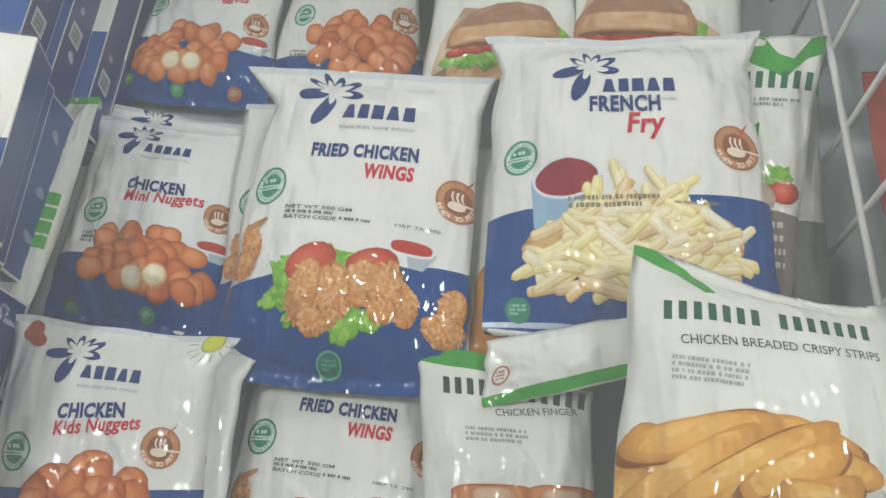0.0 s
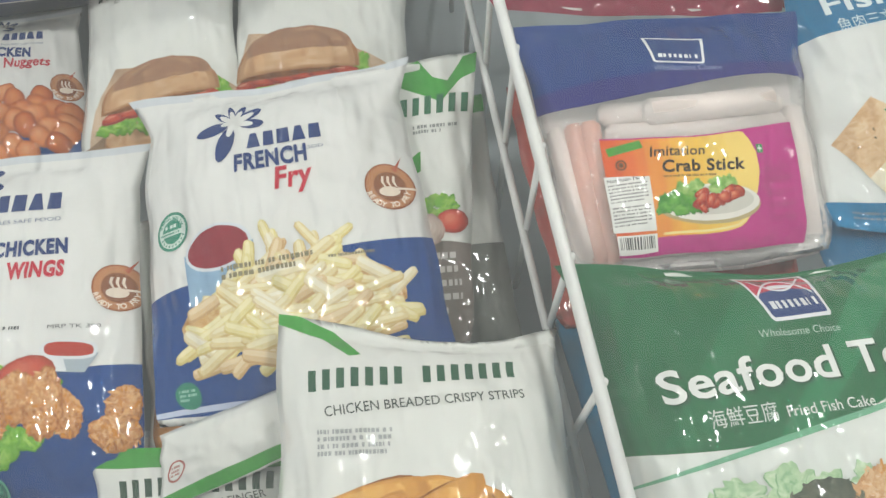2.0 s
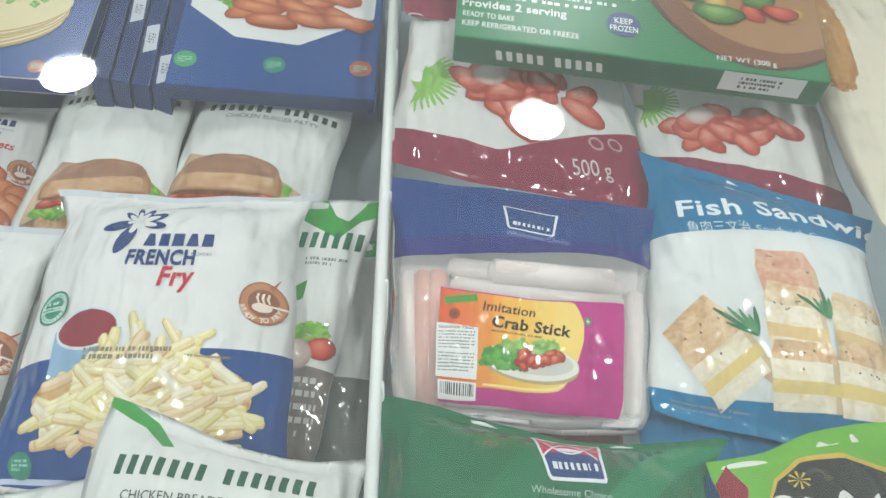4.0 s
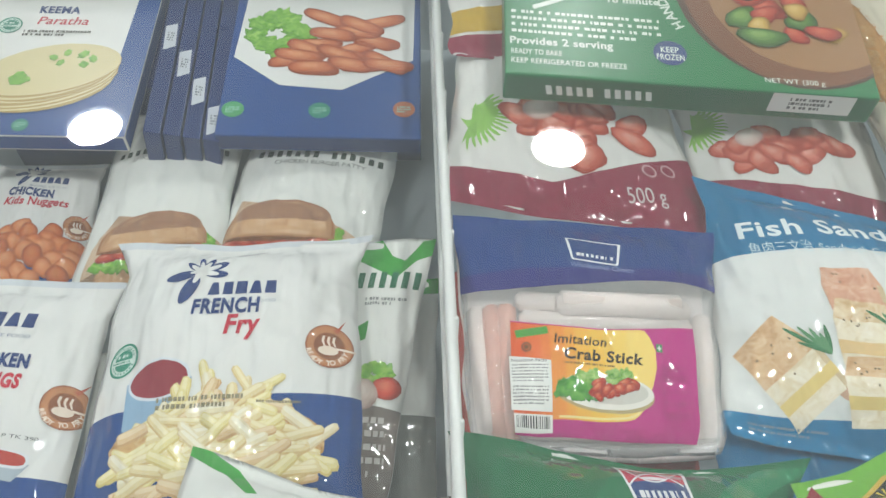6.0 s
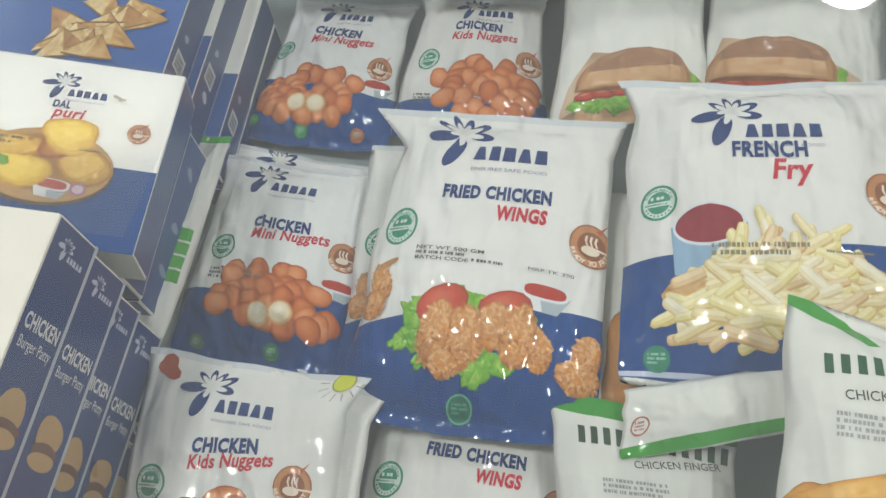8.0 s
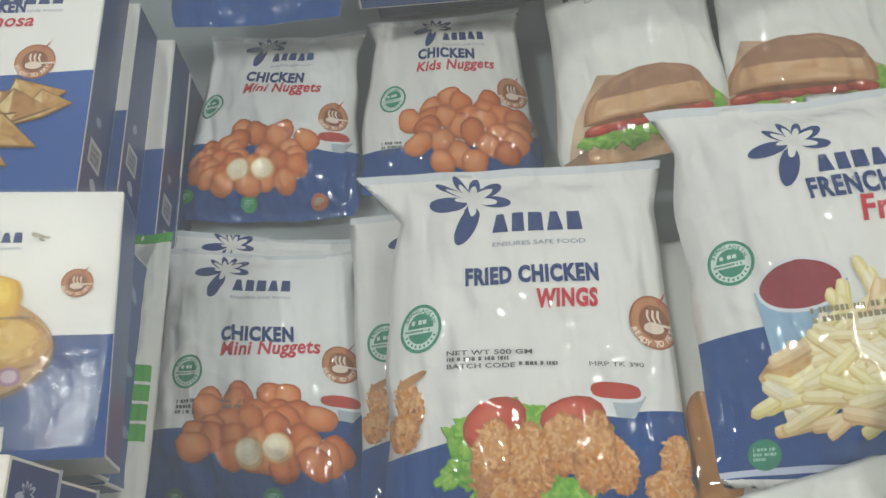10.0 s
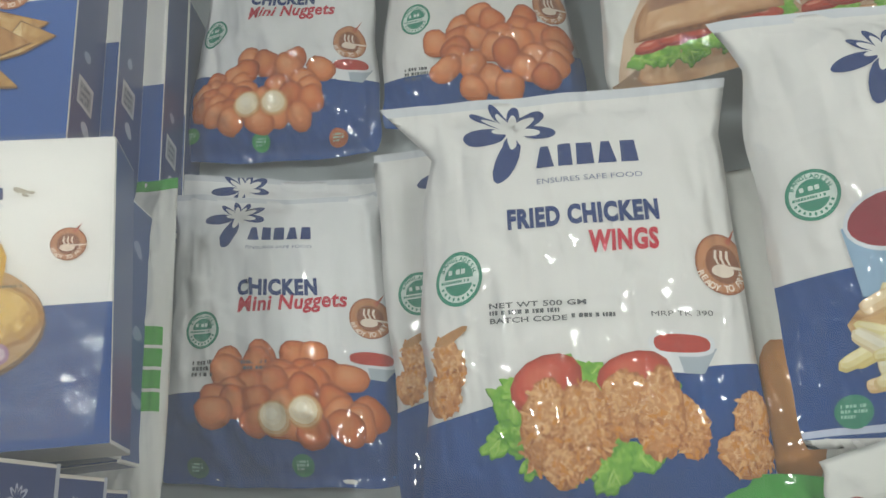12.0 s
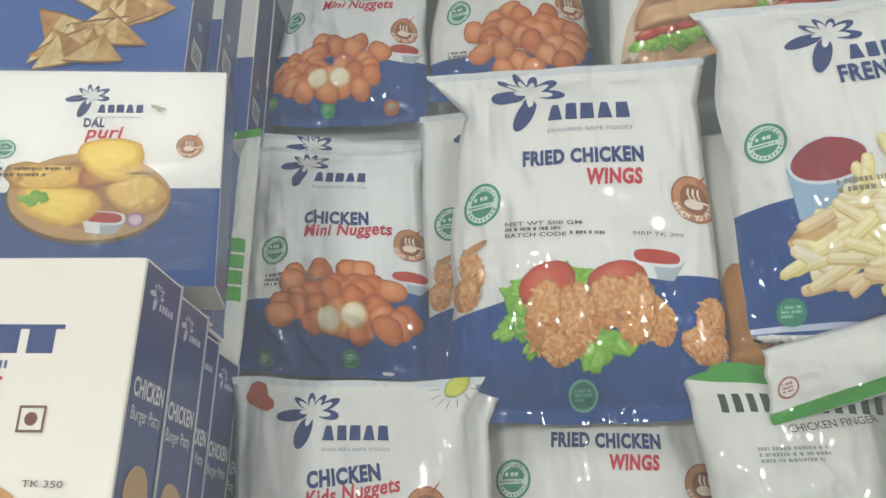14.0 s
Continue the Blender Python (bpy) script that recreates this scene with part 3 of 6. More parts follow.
    def crumbed(self, x, y, rx, ry, rot, seed, lift=0.0, tone=("8e5020", "c68850", "e4b680")):
        """A crumb-coated piece: a ragged body in three mottled depths, covered with small flakes."""
        rnd = random.Random(seed)
        mid = self.ink(tone[1], fine=0.25)
        mix = lambda a, b, f: "".join("%02x" % round(int(a[k:k + 2], 16) * (1 - f) + int(b[k:k + 2], 16) * f) for k in (0, 2, 4))
        deep = self.ink(mix(tone[0], tone[1], .3), tones=(tone[0], mix(tone[0], tone[1], .5), tone[1]), grain=420.0)
        body = self.ink(mix(tone[0], tone[1], .8), tones=(mix(tone[0], tone[1], .25), tone[1], tone[2]), grain=400.0)
        lit = self.ink(mix(tone[1], tone[2], .5), tones=(mix(tone[0], tone[1], .5), mix(tone[1], tone[2], .4), mix(tone[2], "ffffff", .25)), grain=400.0)
        c, s = math.cos(rot), math.sin(rot)
        lump = [rnd.uniform(-1, 1) for _ in range(5)]
        jag = [rnd.uniform(-0.07, 0.07) for _ in range(40)]
        for ink, z, d, up in ((deep, 1.0, 0.0, 0.0), (body, 0.90, 0.07, 0.3), (lit, 0.60, 0.20, 0.5)):
            pts = []
            for i in range(40):
                a = -2 * math.pi * i / 40
                k = z * (1 + 0.06 * lump[0] * math.sin(2 * a + lump[1] * 3) + 0.06 * lump[2] * math.sin(3 * a + lump[3] * 3) + jag[(i * (1 if z == 1 else 7)) % 40] / z ** 3)
                px, py = rx * k * math.cos(a), ry * k * math.sin(a)
                pts.append((x - d * rx * 0.3 + px * c - py * s, y - d * ry + px * s + py * c))
            self.poly(pts, ink, lift + up)
        gold, dark, pale = self.ink(mix(tone[1], "cf8526", .7 if tone[0][0] in "789ab" else 0), fine=0.2), self.ink(mix(tone[0], tone[1], .4), fine=0.2), self.ink(mix(tone[1], tone[2], .75), fine=0.2)
        for k in range(int(30 + 8200 * rx * ry)):
            r, a = math.sqrt(rnd.random()) * 1.01, rnd.uniform(0, 6.28)
            px, py = rx * r * math.cos(a), ry * r * math.sin(a)
            z = rnd.uniform(0.003, 0.0115)
            up = math.sin(a) < 0.2
            ink = rnd.choice((pale, pale, mid, gold)) if up else rnd.choice((mid, mid, gold, dark, pale))
            self.blob(x + px * c - py * s, y + px * s + py * c, z * 1.4, z * 0.6, ink, rnd.uniform(0, 3), lift + 0.8 + 0.01 * k, 0.25, 7)


def bag(key, name, label, category, hexcode=WHITE, pinch=0.03, crease=0.0018, group="", seed=None):
    s = Sheet(*BAGS[key], pinch=pinch, crease=crease, seed=len(key) * 1.37 if seed is None else seed, shape=SHAPE.get(key, (0.0, 0.0, 0.0)))
    ob = part(name, bag_mesh(s), film(hexcode), None, "")
    tagged(ob, label, category, group)
    p = Print(s, ob)
    if hexcode in (WHITE, SILVER):
        p.panel(lambda x: 0.0, lambda x: 0.03, p.ink("cdd3d8"), "top_seal", "pale grey crimped top seal")
    return ob, p


# -- the shop round the freezer --
def shop():
    floor = part("floor", block(bmesh.new(), (-4.5, -3.2, -0.05), (4.5, 5.5, 0.0)), surface("floor_tiles", "b9b6ae", 0.25, 0.08, 3, 0.05), None, "", False)
    tagged(floor, "pale grey polished shop floor", "floor", kind="structure")
    ceil = part("ceiling", block(bmesh.new(), (-4.5, -3.2, CEILING_Z + 0.02), (4.5, 5.5, CEILING_Z + 0.08)), surface("ceiling_paint", "e6e8e8", 0.9, 0.04, 3, 0.05), None, "", False)
    tagged(ceil, "plain white shop ceiling with round downlights", "ceiling", kind="structure")
    paint = surface("wall_paint", "dfe1e0", 0.8, 0.05, 2, 0.05)
    for name, lo, hi in (("wall_north", (-4.5, 5.5, 0), (4.5, 5.6, CEILING_Z + 0.02)), ("wall_south", (-4.5, -3.3, 0), (4.5, -3.2, CEILING_Z + 0.02)),
                         ("wall_west", (-4.6, -3.2, 0), (-4.5, 5.5, CEILING_Z + 0.02)), ("wall_east", (4.5, -3.2, 0), (4.6, 5.5, CEILING_Z + 0.02))):
        tagged(part(name, block(bmesh.new(), lo, hi), paint, None, "", False), "plain off-white painted shop wall", "wall", kind="structure")
    glow = bpy.data.materials.new("lamp_diffuser")
    glow.use_nodes = True
    b = glow.node_tree.nodes["Principled BSDF"]
    b.inputs["Base Color"].default_value = (0.9, 0.9, 0.9, 1)
    b.inputs["Emission Color"].default_value = (0.985, 0.985, 0.945, 1)
    b.inputs["Emission Strength"].default_value = LAMP_GLOW
    rim_mat = surface("lamp_rim_white", "e8e8e6", 0.4, 0.03, 20, 0.02)
    for x, y in LAMPS:
        e = new("ceiling_lamp")
        e.location = (x, y, CEILING_Z)
        tagged(e, "round white recessed ceiling downlight, switched on", "ceiling lamp", "ceiling lamps")
        bm = bmesh.new()
        n = 28
        rows = [(0.085, 0.018), (0.085, 0.0), (0.092, -0.008), (0.108, -0.008), (0.112, 0.0), (0.112, 0.02)]
        rings = [[bm.verts.new((r * math.cos(6.2832 * i / n), r * math.sin(6.2832 * i / n), z)) for i in range(n)] for r, z in rows]
        for a, c in zip(rings, rings[1:]):
            for i in range(n):
                bm.faces.new((a[i], a[(i + 1) % n], c[(i + 1) % n], c[i]))
        part("rim", bm, rim_mat, e, "white ring")
        bm = bmesh.new()
        bmesh.ops.create_circle(bm, cap_ends=True, segments=n, radius=0.085, matrix=Matrix.Translation((0, 0, 0.003)))
        for f in bm.faces:
            if f.normal.z > 0:
                f.normal_flip()
        part("diffuser", bm, glow, e, "glowing white disc")


def wire_divider(name, x, z_top, z_low, y0, y1, pitch, first, r, label):
    e = new(name)
    e.location = (x, y0, z_low)
    tagged(e, label, "basket divider", "wire dividers")
    for nm, z, rr in (("top_rail", z_top, r), ("lower_rail", z_low, r * 0.75)):
        part(nm, rod(bmesh.new(), (0, 0, z - z_low), (0, y1 - y0, z - z_low), rr, 12), WIRE, e)
    y = first
    while y < y1:
        bm = rod(bmesh.new(), (0.003, y - y0, -0.12), (0.003, y - y0, z_top - z_low + r * 0.6), r * 0.62, 8)
        part("upright_wire", bm, WIRE, e)
        y += pitch


def freezer():
    e = new("chest_freezer")
    tagged(e, "pale grey chest freezer with a flat glass lid", "freezer")
    x0, x1, y0, y1, zb = -1.0, 1.0, -0.09, 0.98, 0.655
    for nm, lo, hi in (("front_wall", (x0 - .06, y0 - .06, .08), (x1 + .06, y0, 1.0)), ("back_wall", (x0 - .06, y1, .08), (x1 + .06, y1 + .06, 1.0)),
                       ("side_wall", (x0 - .06, y0, .08), (x0, y1, 1.0)), ("side_wall", (x1, y0, .08), (x1 + .06, y1, 1.0)),
                       ("inner_floor", (x0, y0, zb - .03), (x1, y1, zb))):
        part(nm, block(bmesh.new(), lo, hi, 0.006), LINER, e, "", False)
    for nm, lo, hi in (("lid_frame", (x0 - .06, y0 - .06, 1.0), (x1 + .06, y0 - .01, 1.06)), ("lid_frame", (x0 - .06, y1 + .01, 1.0), (x1 + .06, y1 + .06, 1.06)),
                       ("lid_frame", (x0 - .06, y0 - .01, 1.0), (x0 - .01, y1 + .01, 1.06)), ("lid_frame", (x1 + .01, y0 - .01, 1.0), (x1 + .06, y1 + .01, 1.06))):
        part(nm, block(bmesh.new(), lo, hi, 0.005), STEEL, e, "brushed grey frame", False)
    for sx, sy in ((x0, y0), (x1, y0), (x0, y1), (x1, y1)):
        part("foot", rod(bmesh.new(), (sx, sy, 0.0), (sx, sy, 0.09), 0.03, 14), surface("black_rubber", "1a1a1a", 0.7), e)
    bm = bmesh.new()
    vs = [bm.verts.new(p) for p in ((x0 - .01, y0 - .01, GLASS_Z), (x1 + .01, y0 - .01, GLASS_Z), (x1 + .01, y1 + .01, GLASS_Z), (x0 - .01, y1 + .01, GLASS_Z))]
    bm.faces.new(vs)
    pane = part("glass_pane", bm, clear("lid_glass", 0.0, 2.2, (0.975, 0.985, 0.98), 0.0, 0.064), e, "clear glass lid", False)
    pane.visible_shadow = False


shop()
freezer()
wire_divider("wire_divider", 0.340, 0.933, 0.812, -0.085, 0.975, 0.0795, 0.010, 0.0042, "white coated wire divider between two freezer compartments")


# -- bags of the middle compartment --
def wings(key, label, detail=True, seed=0):
    ob, p = bag(key, "wings_bag", label, "food bag", WHITE, group="fried chicken wings bags", seed=seed)
    A = p.s.aspect
    p.panel(lambda x: 0.965 - 0.11 * x - 0.03 * math.sin(x * 3), A, p.ink(BLUE), "blue_panel", "deep blue lower field")
    p.maker_mark(0.337, 0.125, 0.30)
    i, r = p.ink(INK_BLUE), p.ink(INK_RED)
    p.text("FRIED CHICKEN", 0.296, 0.438, 0.056, i, 0.47, 0.055)
    p.text("WINGS", 0.545, 0.522, 0.058, r, 0.21, 0.05, 0.12)
    p.done("product_name", "blue and red product name")
    p.green_stamp(0.131, 0.563, 0.078)
    p.fry_badge(0.938, 0.575, 0.088)
    g = p.ink(INK_DARK)
    p.text("NET WT 500 GM", 0.227, 0.660, 0.015, g, 0.29, 0.02, rot=0.03)
    p.bars(0.227, 0.667, 0.34, 1, 0.020, g, 0, 0.6, 4, 0.03)
    p.text("BATCH CODE", 0.227, 0.702, 0.015, g, 0.23, 0.02, rot=0.03)
    p.bars(0.47, 0.692, 0.16, 1, 0.020, g, 0, 0.6, 5, 0.03)
    p.done("batch_print", "small dark printed batch lines")
    g = p.ink(INK_DARK)
    p.text("MRP TK 390", 0.70, 0.714, 0.015, g, 0.18, 0.0, rot=0.03)
    p.done("price_print", "small dark printed price")
    random.seed(11)
    p.lettuce(0.47, 0.975, 0.25, 0.125, 20, 0.055, 5)
    p.lettuce(0.51, 1.00, 0.20, 0.11, 12, 0.06, 6, 6)
    t = [p.ink("a03a28"), p.ink("c24a36", fine=0.1), p.ink("d0664e")]
    p.food(0.375, 0.878, 0.115, 0.075, t, -0.35, 11, 0.03)
    p.food(0.63, 0.868, 0.105, 0.065, t, -0.1, 11, 0.03)
    for k, (x, y, a, b, q) in enumerate(((.60, .945, .075, .095, .3), (.76, 1.01, .055, .085, -.25), (.69, .975, .072, .115, .1), (.50, .975, .055, .105, -.3), (.445, 1.01, .068, .12, -.15), (.36, .985, .066, .125, .2), (.405, 1.10, .06, .05, .1))):
        p.crumbed(x, y, a, b, q, 20 + k, 13 + 1.6 * k)
    p.done("food_picture", "picture of fried chicken wings on lettuce")
    p.dip(0.775, 0.805, 0.095)
    p.crumbed(0.085, 0.80, 0.05, 0.075, -0.2, 24)
    p.crumbed(0.055, 0.885, 0.06, 0.06, 0.3, 27, 1)
    p.blob(0.10, 0.725, 0.055, 0.016, p.ink("b58552", fine=0.2), -0.4, 2, 0.1, 12)
    p.done("wing_picture", "picture of a single fried wing")
    p.crumbed(0.945, 1.01, 0.055, 0.085, 0.2, 25)
    p.crumbed(0.915, 1.09, 0.085, 0.06, 0.2, 26, 1)
    p.done("wing_picture", "picture of a single fried wing")
    p.ring(0.485, 1.245, 0, 0.050, p.ink("1f6b5c"))
    p.ring(0.485, 1.245, 0.044, 0.052, p.ink("57a98e"), 0.6)
    p.bars(0.455, 1.225, 0.06, 3, 0.014, p.ink("57a98e"), 0.6)
    p.done("round_mark", "small green round mark")
    return ob


def french_fries():
    ob, p = bag("fries", "fries_bag", "white and blue glossy french fries bag with a fries picture", "food bag", seed=3.1)
    A = p.s.aspect
    p.panel(lambda x: 0.735 - 0.05 * x, A - 0.028, p.ink(BLUE), "blue_panel", "deep blue lower field")
    p.panel(lambda x: A - 0.05 - 0.012 * math.sin(x * 7), lambda x: A - 0.03 - 0.012 * math.sin(x * 7), p.ink("c3cde4"), "pale_stripe")
    p.maker_mark(0.375, 0.195, 0.245)
    p.text("FRENCH", 0.376, 0.386, 0.064, p.ink(INK_BLUE), 0.26, 0.04)
    p.text("Fry", 0.51, 0.47, 0.078, p.ink(INK_RED), 0.138, 0.03, 0.15)
    p.done("product_name", "blue and red product name")
    p.green_stamp(0.118, 0.53, 0.066)
    p.fry_badge(0.895, 0.51, 0.083)
    cup, sauce = p.ink("8fb0cc"), p.ink("8e2436", fine=0.1)
    p.poly([(0.165, 0.63), (0.18, 0.80), (0.40, 0.84), (0.42, 0.63)], cup)
    p.blob(0.292, 0.628, 0.122, 0.078, p.ink("d6dde4"), -0.05, 0.6, 0.01, 24)
    p.blob(0.292, 0.628, 0.112, 0.068, sauce, -0.05, 1.2, 0.02, 24)
    p.done("dip_picture", "picture of dark red sauce in a blue cup")
    rnd = random.Random(5)
    p.blob(.53, .86, .36, .13, p.ink("cfa56c", tones=("b08048", "cfa56c", "dcbf8c"), grain=120.), 0, 0, .06, 30)
    tones = [[p.ink(a, fine=.15), p.ink(b, fine=.12), p.ink(c, fine=.06)] for a, b, c in (("d2b67c", "e4d4a0", "efe5bf"), ("c8a270", "dec294", "ead6b0"), ("d4c07a", "e6da9c", "f0e7ba"), ("d8c498", "e9deba", "f2ecd6"))]
    for k in range(165):
        f = k / 165
        a, r = rnd.uniform(0, 6.28), math.sqrt(rnd.random())
        x = 0.53 + 0.35 * r * math.cos(a)
        y = 0.70 + 0.28 * f + 0.07 * rnd.uniform(-1, 1) + 0.10 * ((x - .53) / .35) ** 2 * (1 - f)
        x = .53 + (x - .53) * (.55 + .5 * min(1, f * 2)) * (1 - .25 * max(0, f - .7) / .3)
        l, w = rnd.uniform(0.05, 0.13), rnd.uniform(0.013, 0.021)
        q = rnd.choice((-1, -1, 1)) * rnd.uniform(0.05, 0.75) if f > .25 else rnd.uniform(-2.2, -.5)
        rim, mid, lit = tones[rnd.choice((0, 0, 1, 2, 2, 3))]
        p.blob(x, y + .005, l, w * 1.12, rim, q, k * .07 + .2, .02, 12, .6)
        p.blob(x, y, l * .98, w * .92, mid, q, k * .07 + .22, .02, 12, .6)
        p.blob(x - .002, y - .30 * w, l * .9, w * .42, lit, q, k * .07 + .24, .02, 10, .6)
    p.done("food_picture", "picture of a heap of pale golden fries")
    g = p.ink("8c8468")
    p.bars(0.30, 0.70, 0.32, 2, 0.026, g, 11, 0.6, 8)
    p.bars(0.66, 0.725, 0.2, 1, 0.014, g, 11, 0.6, 9)
    p.done("batch_print", "small dark printed batch lines")
    for x, y, c in ((0.127, 1.07, "2f8a70"), (0.63, 1.075, "1f6b5c")):
        p.ring(x, y, 0, 0.045, p.ink(c))
        p.bars(x - 0.03, y - 0.02, 0.06, 3, 0.014, p.ink("9fd0bd"), 0.6)
        p.done("round_mark", "small green round mark")


def mini_nuggets(key, label, lay, seed):
    """lay: places of the name, stamp, badge, panel edge, heap, cut halves, dip and marks."""
    ob, p = bag(key, "nuggets_bag", label, "food bag", SILVER if key.startswith("mini") else WHITE, crease=.0030 if key.startswith("mini") else .0022, group="chicken nuggets bags", seed=seed)
    A = p.s.aspect
    pl, pr = lay["panel"]
    p.panel(lambda x: pl + (pr - pl) * x + 0.02 * math.sin(x * 3.1), A, p.ink(BLUE), "blue_panel", "deep blue lower field")
    p.maker_mark(*lay["mark"])
    x, y, w, cap = lay["name"]
    rot = lay.get("rot", 0.0)
    p.text("CHICKEN", x, y, cap, p.ink(INK_BLUE), w, 0.055, 0, rot)
    x2, y2, w2 = lay["second"]
    p.text(lay["words"], x2, y2, cap * 0.95, p.ink(INK_RED), w2, 0.028, 0.22, rot - 0.05)
    p.done("product_name", "blue and red product name")
    p.green_stamp(*lay["stamp"])
    p.fry_badge(*lay["badge"])
    if "dip" in lay:
        p.dip(*lay["dip"])
    p.nuggets(*lay["heap"], lay.get("halves", ()))
    if "batch" in lay:
        p.bars(*lay["batch"], 3, 0.024, p.ink(INK_DARK))
        p.done("batch_print", "small dark printed batch lines")
    for x, y, c in lay.get("marks", ()):
        p.ring(x, y, 0, 0.045, p.ink(c))
        p.bars(x - 0.025, y - 0.02, 0.05, 3, 0.014, p.ink("9fd0bd"), 0.6)
        p.done("round_mark", "small coloured round mark")
    return ob, p


wings("wings", "white and blue fried chicken wings bag, glossy and creased", seed=2.2)
wings("wings_low", "white fried chicken wings bag lying under another bag", seed=5.5)
wings("wings_under", "wings bag mostly hidden under a second bag", seed=7.7)
french_fries()
mini_nuggets("mini_under", "silvery mini nuggets bag under an alike bag", dict(panel=(.9, .85), mark=(.34, .07, .27), name=(.345, .49, .36, .066), second=(.35, .565, .48), words="Mini Nuggets", stamp=(.19, .64, .08), badge=(.92, .59, .085), heap=(.56, .92, .36, .18, 20, .072, 3)), 1.4)
mini_nuggets("mini", "silvery white and blue chicken mini nuggets bag", dict(panel=(.90, .80), mark=(.33, .125, .27), name=(.345, .495, .36, .066), second=(.35, .568, .48), words="Mini Nuggets", stamp=(.19, .64, .08), badge=(.915, .59, .085), dip=(.91, .77, .10), heap=(.57, .90, .35, .17, 30, .082, 7), halves=((.507, 1.0), (.632, .975)), batch=(.15, .77, .34), marks=((.60, 1.18, "1f7a5c"), (.16, 1.2, "2a5f5a"))), 6.1)
mini_nuggets("mini_back", "white and blue mini nuggets bag in the back row", dict(panel=(.68, .76), mark=(.40, .10, .25), name=(.31, .345, .37, .062), second=(.30, .42, .49), words="Mini Nuggets", rot=.05, stamp=(.10, .47, .075), badge=(.87, .57, .085), dip=(.87, .70, .10), heap=(.43, .80, .37, .16, 30, .08, 12), halves=((.352, .868), (.486, .866)), marks=((.06, 1.0, "2f8a50"), (.42, 1.05, "2f9a5c"), (.80, 1.05, "b0623c"))), 3.6)
mini_nuggets("kids_back", "white and blue kids nuggets bag in the back row", dict(panel=(.86, .79), mark=(.45, .10, .25), name=(.33, .32, .37, .062), second=(.32, .40, .50), words="Kids Nuggets", rot=.06, stamp=(.18, .557, .08), badge=(.90, .55, .09), heap=(.58, .76, .36, .22, 26, .085, 15), batch=(.12, .82, .12)), 8.4)
mini_nuggets("kids_under", "white kids nuggets bag lying under an alike bag", dict(panel=(.72, .66), mark=(.34, .145, .25), name=(.335, .435, .30, .060), second=(.33, .505, .39), words="Kids Nuggets", rot=-.10, stamp=(.16, .58, .08), badge=(.815, .515, .085), heap=(.52, .78, .30, .17, 12, .085, 19)), 2.9)
kids, kp = mini_nuggets("kids", "white kids nuggets bag with a drawn sun, stacked in front", dict(panel=(.72, .66), mark=(.34, .145, .25), name=(.335, .435, .30, .060), second=(.33, .505, .39), words="Kids Nuggets", rot=-.10, stamp=(.16, .58, .08), badge=(.815, .515, .085), heap=(.52, .78, .30, .17, 24, .085, 18)), 4.9)
y = kp.ink("c9cf4a")
kp.ring(.905, .035, 0, .042, y)
kp.ring(.905, .035, .042, .047, kp.ink("8a8f50"), .5)
for k in range(7):
    a = math.radians(10 + 27 * k)
    kp.poly([(.905 + r * math.cos(a + d), .035 + r * math.sin(a + d)) for r, d in ((.06, -.03), (.06, .03), (.10, .02), (.10, -.02))], kp.ink("8a8f90"))
kp.done("sun_drawing", "drawn yellow sun with grey rays")
random.seed(2)
kp.blob(.115, .085, .06, .05, kp.ink("a8442a", fine=.2), .2, 0, .2, 14)
kp.done("star_nugget", "picture of a red-brown star nugget")


def country(key, label, lines, seed, stripe=0.10):
    ob, p = bag(key, "chicken_bag", label, "food bag", "dfe1dc", group="country style bags", seed=seed)
    if stripe:
        p.panel(lambda x: 0.0, lambda x: stripe, p.ink("3f9a3c"), "green_stripe", "bright green stripe")
    return ob, p


def name_blocks(p, x, y, w, h, n, ink, rot=0.0):
    """A maker's name as plain upright blocks."""
    for k in range(n):
        q = w / n
        if n > 12 and k == 7:
            continue
        px, py = x + q * k, y + math.tan(rot) * q * k
        p.rect(px, py - h, px + q * 0.55, py, ink)
    p.done("maker_blocks", "row of dark green blocks")


